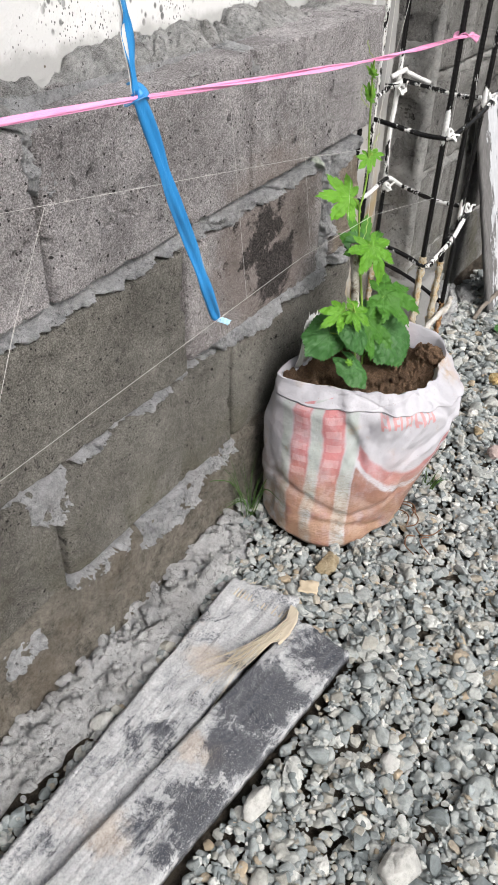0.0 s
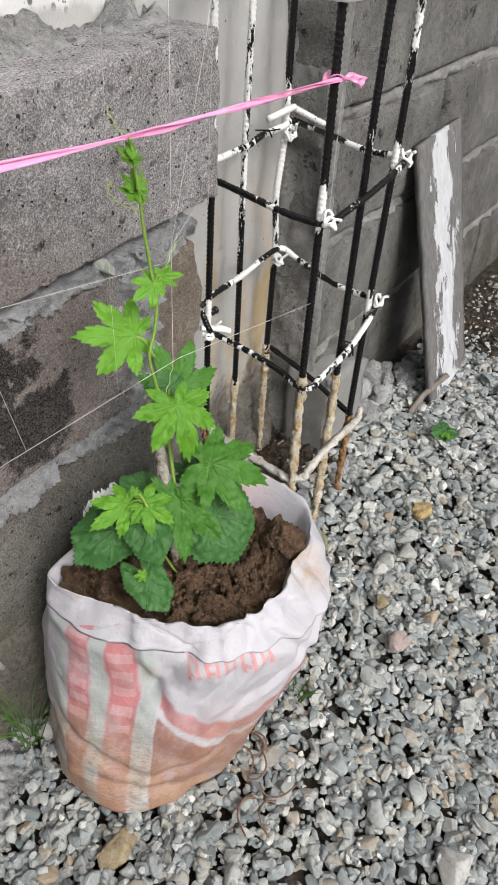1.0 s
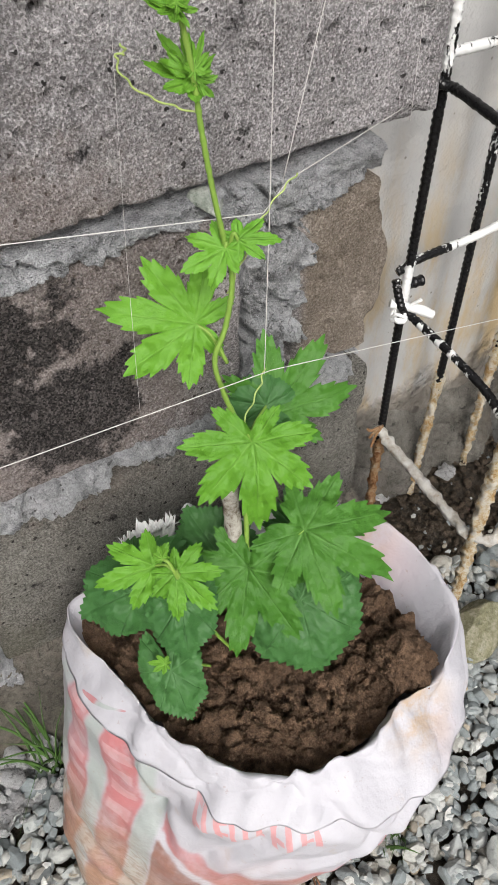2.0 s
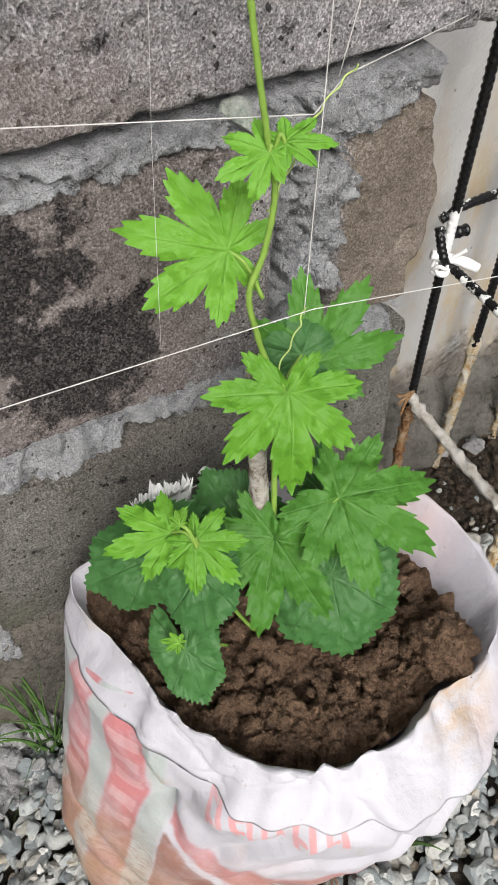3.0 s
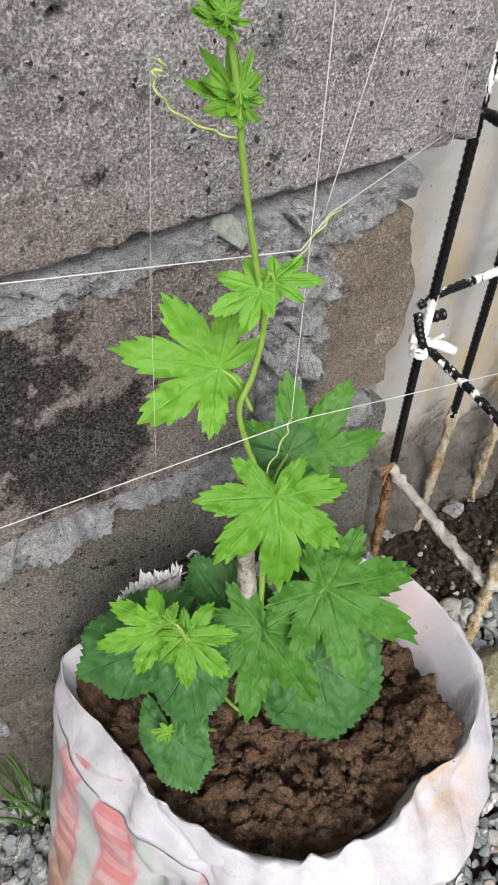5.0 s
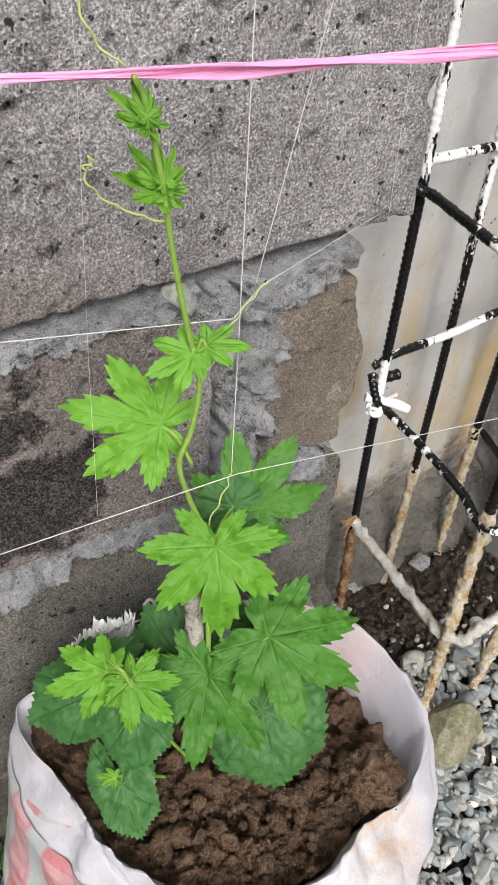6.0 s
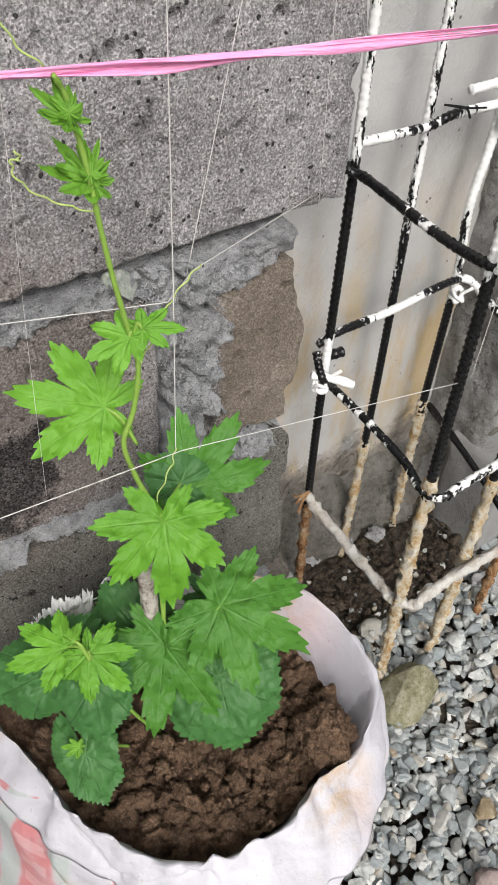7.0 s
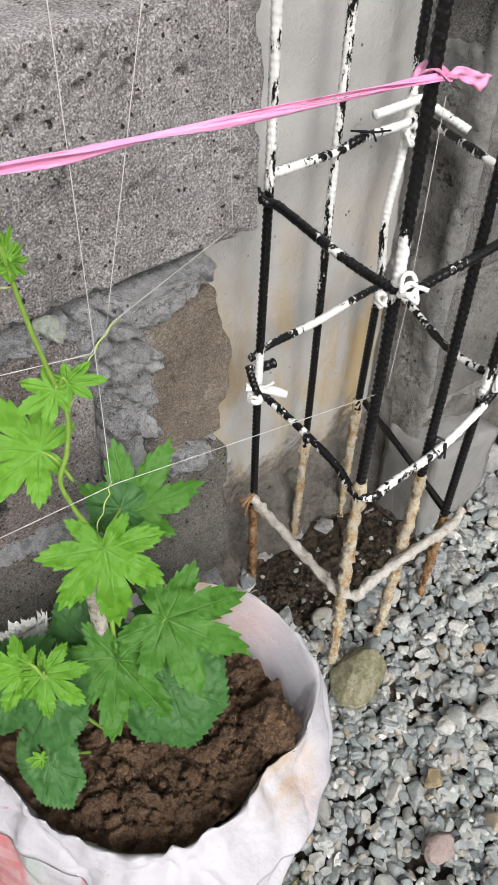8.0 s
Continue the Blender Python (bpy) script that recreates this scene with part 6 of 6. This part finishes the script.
for k, (x, y, r) in enumerate(((-0.231, -0.518, 0.027), (-0.794, -0.493, 0.030), (-0.818, -0.322, 0.024), (-0.681, -0.433, 0.016), (-0.839, -0.095, 0.018), (0.112, -0.251, 0.018))):
    lump("pale_stone", (x, y, 0.55 * r), (r, 0.75 * r, 0.6 * r), PALE, "pale whitish stone lying among the gravel", "stone", 300 + k, sub=4, rough=0.5, facets=9, group="pale stones in the gravel", flat=False)
for k, (x, y, r, mat, label) in enumerate(((0.045, -0.284, 0.014, SAND, "sandy yellow stone lying among the gravel"), (-0.003, -0.334, 0.019, ROSE, "dull pink stone lying among the gravel"))):
    lump("coloured_stone", (x, y, 0.018), (r, 0.75 * r, 0.6 * r), mat, label, "stone", 330 + k, sub=4, rough=0.4, facets=9, flat=False)


def spill_strip(name, path, width, height, seed, label):
    """A bank of dried mortar droppings: a lumpy heap that thins out towards its ragged edge."""
    pts = spline(path, 34)
    nv = 56
    verts = []
    for i, p in enumerate(pts):
        s = i / (len(pts) - 1)
        q = (pts[min(i + 1, len(pts) - 1)] - pts[max(i - 1, 0)]).normalized()
        side = Vector((-q.y, q.x, 0))
        w = width * (0.6 + 0.4 * math.sin(math.pi * s) + 0.5 * fbm(s * 7, seed, 1, 3))
        for k in range(nv + 1):
            t = 2 * k / nv - 1
            v = p + side * (w * 0.5 * t)
            cap = max(0.0, 1 - t * t) * min(1.0, 6 * s, 6 * (1 - s))
            h = height * cap ** 0.45 * (0.5 + 0.8 * max(0.0, fbm(v.x * 20, v.y * 20, seed, 3))) + 0.007 * fbm(v.x * 75, v.y * 75, seed, 5) * cap
            verts.append((v.x, v.y, h - 0.006))
    faces = [tuple(reversed(f)) for f in grid_faces(nv + 1, len(pts))]
    return tagged(mesh_object(name, verts, faces, SPILL), label, "mortar", kind="stuff")


spill_strip("mortar_spill", [(-1.08, -0.040, 0), (-0.95, -0.040, 0), (-0.86, -0.046, 0), (-0.78, -0.055, 0), (-0.70, -0.052, 0), (-0.60, -0.044, 0), (-0.53, -0.040, 0), (-0.46, -0.035, 0), (-0.40, -0.03, 0)], 0.108, 0.038, 3, "pale dried mortar droppings along the wall's foot")
heap = random.Random(77)
for k in range(22):
    x, y = heap.uniform(0.42, 0.62), -0.004 - 0.055 * heap.random() ** 1.5
    r = heap.uniform(0.013, 0.030)
    pile = 0.065 * max(0.0, 1 - abs(x - 0.54) / 0.10) * max(0.0, 1 + y / 0.06) * heap.random()
    lump("mortar_lump", (x, y, 0.4 * r + pile), (r, r * 0.85, r * 0.8), SPILL, "grey-white crumbly mortar lump heaped at the wall's foot", "mortar lump", 160 + k, sub=4, rough=1.0, facets=6, group="mortar lumps by the far wall", flat=False)
for k, (x, y, r) in enumerate(((0.27, -0.085, 0.024), (0.30, -0.10, 0.018), (0.022, -0.06, 0.022), (-0.003, -0.075, 0.016), (0.20, 0.06, 0.014), (0.16, 0.075, 0.012), (0.10, 0.075, 0.013), (-0.02, -0.03, 0.03), (0.005, -0.02, 0.035))):
    lump("mortar_lump", (x, y, r * 0.4), (r, r * 0.85, r * 0.7), SPILL if k != 8 else FOOTING, "small grey mortar lump at the cage's foot", "mortar lump", 80 + k, sub=4, rough=0.8, group="mortar lumps by the cage")


def grass_tuft(at, count, height, seed, label):
    rnd = random.Random(seed)
    tuft = tagged(empty("grass_tuft", at), label, "grass")
    for k in range(count):
        a, ln = rnd.uniform(0, 2 * math.pi), height * rnd.uniform(0.5, 1.1)
        lean = rnd.uniform(0.2, 0.9)
        b = Vector(at) + Vector((rnd.uniform(-0.012, 0.012), rnd.uniform(-0.008, 0.008), -0.004))
        path = spline([b, b + Vector((math.cos(a) * ln * lean * 0.3, math.sin(a) * ln * lean * 0.3, ln * 0.5)), b + Vector((math.cos(a) * ln * lean, math.sin(a) * ln * lean * 0.7, ln * (1.05 - 0.5 * lean)))], 6)
        hook(tube_object("blade", path, lambda s, q, p: 0.0021 * (1.05 - s), GRASS, sides=5, flat=0.3), tuft)


grass_tuft((-0.400, -0.034, 0.0), 20, 0.175, 4, "tuft of green grass between wall and sack")
grass_tuft((-0.150, -0.262, 0.0), 16, 0.055, 6, "tuft of green grass under the sack's edge")
grass_tuft((0.33, -0.235, 0.0), 12, 0.03, 7, "sparse green weed in gravel")


def dry_vine():
    t = tagged(empty("dry_tendrils", (-0.27, -0.30, 0.01)), "dry reddish-brown plant stalks curled on the gravel", "dry stalks")
    rnd = random.Random(2)
    for k in range(7):
        p = Vector((-0.27 + rnd.uniform(-0.03, 0.03), -0.295 + rnd.uniform(-0.025, 0.02), 0.016))
        a = rnd.uniform(0, 6.28)
        pts = [p + Vector((0.03 * j * math.cos(a + 0.5 * j) * 0.5, 0.03 * j * math.sin(a + 0.5 * j) * 0.5, rnd.uniform(-0.003, 0.008))) for j in range(4)]
        hook(tube_object("stalk", spline(pts, 6), 0.0011, DRY, sides=5), t)


dry_vine()


def small_finds():
    """Odd bits on the gravel: a brown stone, a scrap of paper, a weed and a yellow leaf."""
    lump("brown_stone", (-0.433, -0.206, 0.012), (0.024, 0.018, 0.016), SAND, "rusty brown stone lying in the gravel", "stone", 21, sub=4)
    bm = bmesh.new()
    n = 8
    grid = []
    for j in range(n + 1):
        for i in range(n + 1):
            s, t = i / n, j / n
            x, y = 0.026 * (s - 0.5) + 0.003 * fbm(s * 3, t * 3, 1, 2), 0.030 * (t - 0.5) + 0.003 * fbm(s * 3, t * 3, 5, 2)
            grid.append(bm.verts.new((-0.498 + x * 0.9 - y * 0.4, -0.21 + x * 0.4 + y * 0.9, 0.022 + 0.004 * fbm(s * 2, t * 2, 3, 2))))
    for f in grid_faces(n + 1, n + 1):
        bm.faces.new([grid[k] for k in f])
    scrap = part("paper_scrap", bm, PAPER)
    scrap.modifiers.new("thickness", "SOLIDIFY").thickness = 0.0012
    tagged(scrap, "torn scrap of tan cardboard by the plank's end", "paper scrap")
    weed = tagged(empty("weed", (0.459, -0.196, 0.0)), "small green weed with lobed leaves in the gravel", "weed")
    for k, (dx, dy, mat) in enumerate(((0.020, 0.004, OLD), (-0.016, 0.010, OLD), (0.004, -0.018, OLD), (-0.010, -0.012, YOUNG))):
        build_leaf(weed, (0.459 + dx * 0.3, -0.196 + dy * 0.3, 0.030), (dx, dy, 0.004), "round", mat, 0.8, normal=(-0.2, -0.4, 0.9), seed=70 + k, stalk=(0.459, -0.196, 0.004))
    lump("ochre_stone", (0.261, -0.247, 0.012), (0.022, 0.016, 0.014), make_crust_material("ochre_stone_skin", (0.22, 0.14, 0.05), (0.44, 0.32, 0.15), (0.58, 0.50, 0.34)), "ochre yellow stone lying in the gravel", "stone", 31, sub=4)


small_finds()


# ---------------------------------------------------------------- gravel
def stone_shape(sub, rng):
    bm = bmesh.new()
    bmesh.ops.create_icosphere(bm, subdivisions=sub, radius=1.0)
    v = np.array([q.co[:] for q in bm.verts])
    f = np.array([[w.index for w in q.verts] for q in bm.faces], dtype=np.int32)
    bm.free()
    for _ in range(9):
        n = rng.normal(size=3)
        n /= np.linalg.norm(n)
        d = v @ n - rng.uniform(0.36, 0.70)
        v = v - np.outer(np.maximum(d, 0) * 0.97, n)
    v = v * np.array([1.0, rng.uniform(0.62, 0.9), rng.uniform(0.42, 0.7)])
    return v / np.abs(v[:, :2]).max(), f


def inside_quad(x, y, quad, grow=0.0):
    cx, cy = sum(p[0] for p in quad) / 4, sum(p[1] for p in quad) / 4
    sign = 0
    for (ax, ay), (bx, by) in zip(quad, quad[1:] + quad[:1]):
        ln = math.hypot(bx - ax, by - ay)
        c = ((bx - ax) * (y - ay) - (by - ay) * (x - ax)) / ln
        o = ((bx - ax) * (cy - ay) - (by - ay) * (cx - ax)) / ln
        if c * math.copysign(1, o) < -grow:
            return False
    return True


def scatter_gravel():
    rng = np.random.default_rng(7)
    coarse = [stone_shape(3, rng) for _ in range(40)]
    small = [stone_shape(2, rng) for _ in range(40)]
    grit = [stone_shape(1, rng) for _ in range(30)]
    x0, x1, y0, y1, cell = -1.25, 1.75, -0.90, 0.10, 0.004
    height = np.zeros((int((x1 - x0) / cell), int((y1 - y0) / cell)))
    vs, fs, count = [], [], 0

    def drop(r, x, y, shapes):
        nonlocal count
        v, f = shapes[rng.integers(len(shapes))]
        a, tilt, b = rng.uniform(0, 6.283), rng.normal(0, 0.30), rng.uniform(0, 6.283)
        ca, sa, ct, st = math.cos(a), math.sin(a), math.cos(tilt), math.sin(tilt)
        m = np.array([[ca, -sa, 0], [sa, ca, 0], [0, 0, 1]]) @ np.array([[1, 0, 0], [0, ct, -st], [0, st, ct]]) @ np.array([[math.cos(b), -math.sin(b), 0], [math.sin(b), math.cos(b), 0], [0, 0, 1]])
        w = (v * r) @ m.T
        i, j, k = int((x - x0) / cell), int((y - y0) / cell), max(1, int(0.6 * r / cell))
        patch = height[max(0, i - k):i + k + 1, max(0, j - k):j + k + 1]
        if patch.size == 0:
            return
        rest = 0.35 * patch.max() + 0.65 * patch.mean()
        if rest > 0.032:
            return
        half = -w[:, 2].min()
        z = rest + half * 0.62 - 0.004
        np.maximum(patch, z + w[:, 2].max() * 0.72, out=patch)
        vs.append(w + np.array([x, y, z]))
        fs.append(f + count)
        count += len(v)

    def free(x, y, r):
        if y > -0.004 - r * 0.7 and not (0.02 < x < 0.29):
            return False
        if y > 0.07:
            return False
        if math.hypot(x + 0.265, y + 0.145) < BASE(math.atan2(y + 0.145, x + 0.265)) - 0.012:
            return False
        if inside_quad(x, y, PLANK_A, r * 0.6) or inside_quad(x, y, PLANK_B, r * 0.6):
            return False
        if -1.1 < x < -0.42 and y > -0.088 + 0.05 * max(0.0, x + 0.62) / 0.2 + 0.02 * fbm(x * 14, y * 14, 2, 2):
            return False
        if 0.29 < x < 0.44 and y > -0.035:
            return False
        return True

    for n, lo, hi, shapes in ((17000, 0.0060, 0.0095, small), (11000, 0.0075, 0.0118, coarse), (3200, 0.0105, 0.0150, coarse), (330, 0.015, 0.022, coarse), (12000, 0.0045, 0.0080, small), (13000, 0.0025, 0.0050, grit)):
        for _ in range(n):
            x, y = rng.uniform(-1.15, 1.6), rng.uniform(-0.80, 0.07)
            r = rng.uniform(lo, hi)
            if y < max(-0.70, -0.66 + 0.34 * (x + 0.43)) and rng.random() < 0.72:
                continue
            if x > 0.80 and (r > 0.0065 or rng.random() < 0.45):
                continue
            if y > -0.02 and rng.random() < 0.6:
                continue
            if 0.06 < x < 0.30 and y > -0.055 and (r > 0.006 or rng.random() < 0.40):
                continue
            if free(x, y, r):
                drop(r, x, y, small if shapes is coarse and (x > 0.20 or x < -0.50 or y > -0.14 or y < -0.52) else shapes)
    ob = fast_mesh("gravel", np.concatenate(vs), np.concatenate(fs), GRAVEL, sharp=48)
    tagged(ob, "loose crushed grey river gravel with scattered white and tan stones", "gravel", kind="stuff")


scatter_gravel()


def mortar_crumbs():
    """Broken crumbs of dried mortar lying on the droppings at the wall's foot."""
    rng = np.random.default_rng(23)
    shapes = [stone_shape(2, rng) for _ in range(24)]
    vs, fs, count = [], [], 0
    for k in range(300):
        x, y = rng.uniform(-1.08, -0.40), -0.012 - abs(rng.normal(0.0, 0.045))
        if y < -0.115 or inside_quad(x, y, PLANK_A, 0.004):
            continue
        v, f = shapes[k % 24]
        r = 0.0035 + 0.013 * rng.random() ** 2.4
        a = rng.uniform(0, 6.283)
        m = np.array([[math.cos(a), -math.sin(a), 0], [math.sin(a), math.cos(a), 0], [0, 0, 1]])
        vs.append((v * r * np.array([1, 1, 0.8])) @ m.T + np.array([x, y, 0.010 + 0.10 * (y + 0.10) * (y > -0.10) + 0.2 * r]))
        fs.append(f + count)
        count += len(v)
    ob = fast_mesh("mortar_crumbs", np.concatenate(vs), np.concatenate(fs), SPILL, sharp=50)
    tagged(ob, "grey-white crumbs of dried mortar along the wall's foot", "mortar", kind="stuff")


mortar_crumbs()


def soil_crumbs():
    """Loose earth between the bars and beyond the leaning board."""
    rng = np.random.default_rng(19)
    shapes = [stone_shape(1, rng) for _ in range(20)]
    vs, fs, count = [], [], 0
    for k in range(6500):
        if k < 1500:
            x, y = rng.uniform(0.03, 0.31), rng.uniform(-0.075, 0.085)
        else:
            x, y = rng.uniform(0.78, 1.7), rng.uniform(-0.55, 0.0)
        v, f = shapes[k % 20]
        r = 0.0018 + 0.0060 * rng.random() ** 3
        a = rng.uniform(0, 6.283)
        m = np.array([[math.cos(a), -math.sin(a), 0], [math.sin(a), math.cos(a), 0], [0, 0, 1]])
        vs.append((v * r) @ m.T + np.array([x, y, -0.006 + 0.5 * r + 0.006 * rng.random()]))
        fs.append(f + count)
        count += len(v)
    ob = fast_mesh("soil_crumbs", np.concatenate(vs), np.concatenate(fs), make_soil_material("loose_earth", (0.05, 0.036, 0.026), (0.27, 0.21, 0.155)))
    tagged(ob, "loose dark brown crumbs of earth", "soil", kind="stuff")


soil_crumbs()
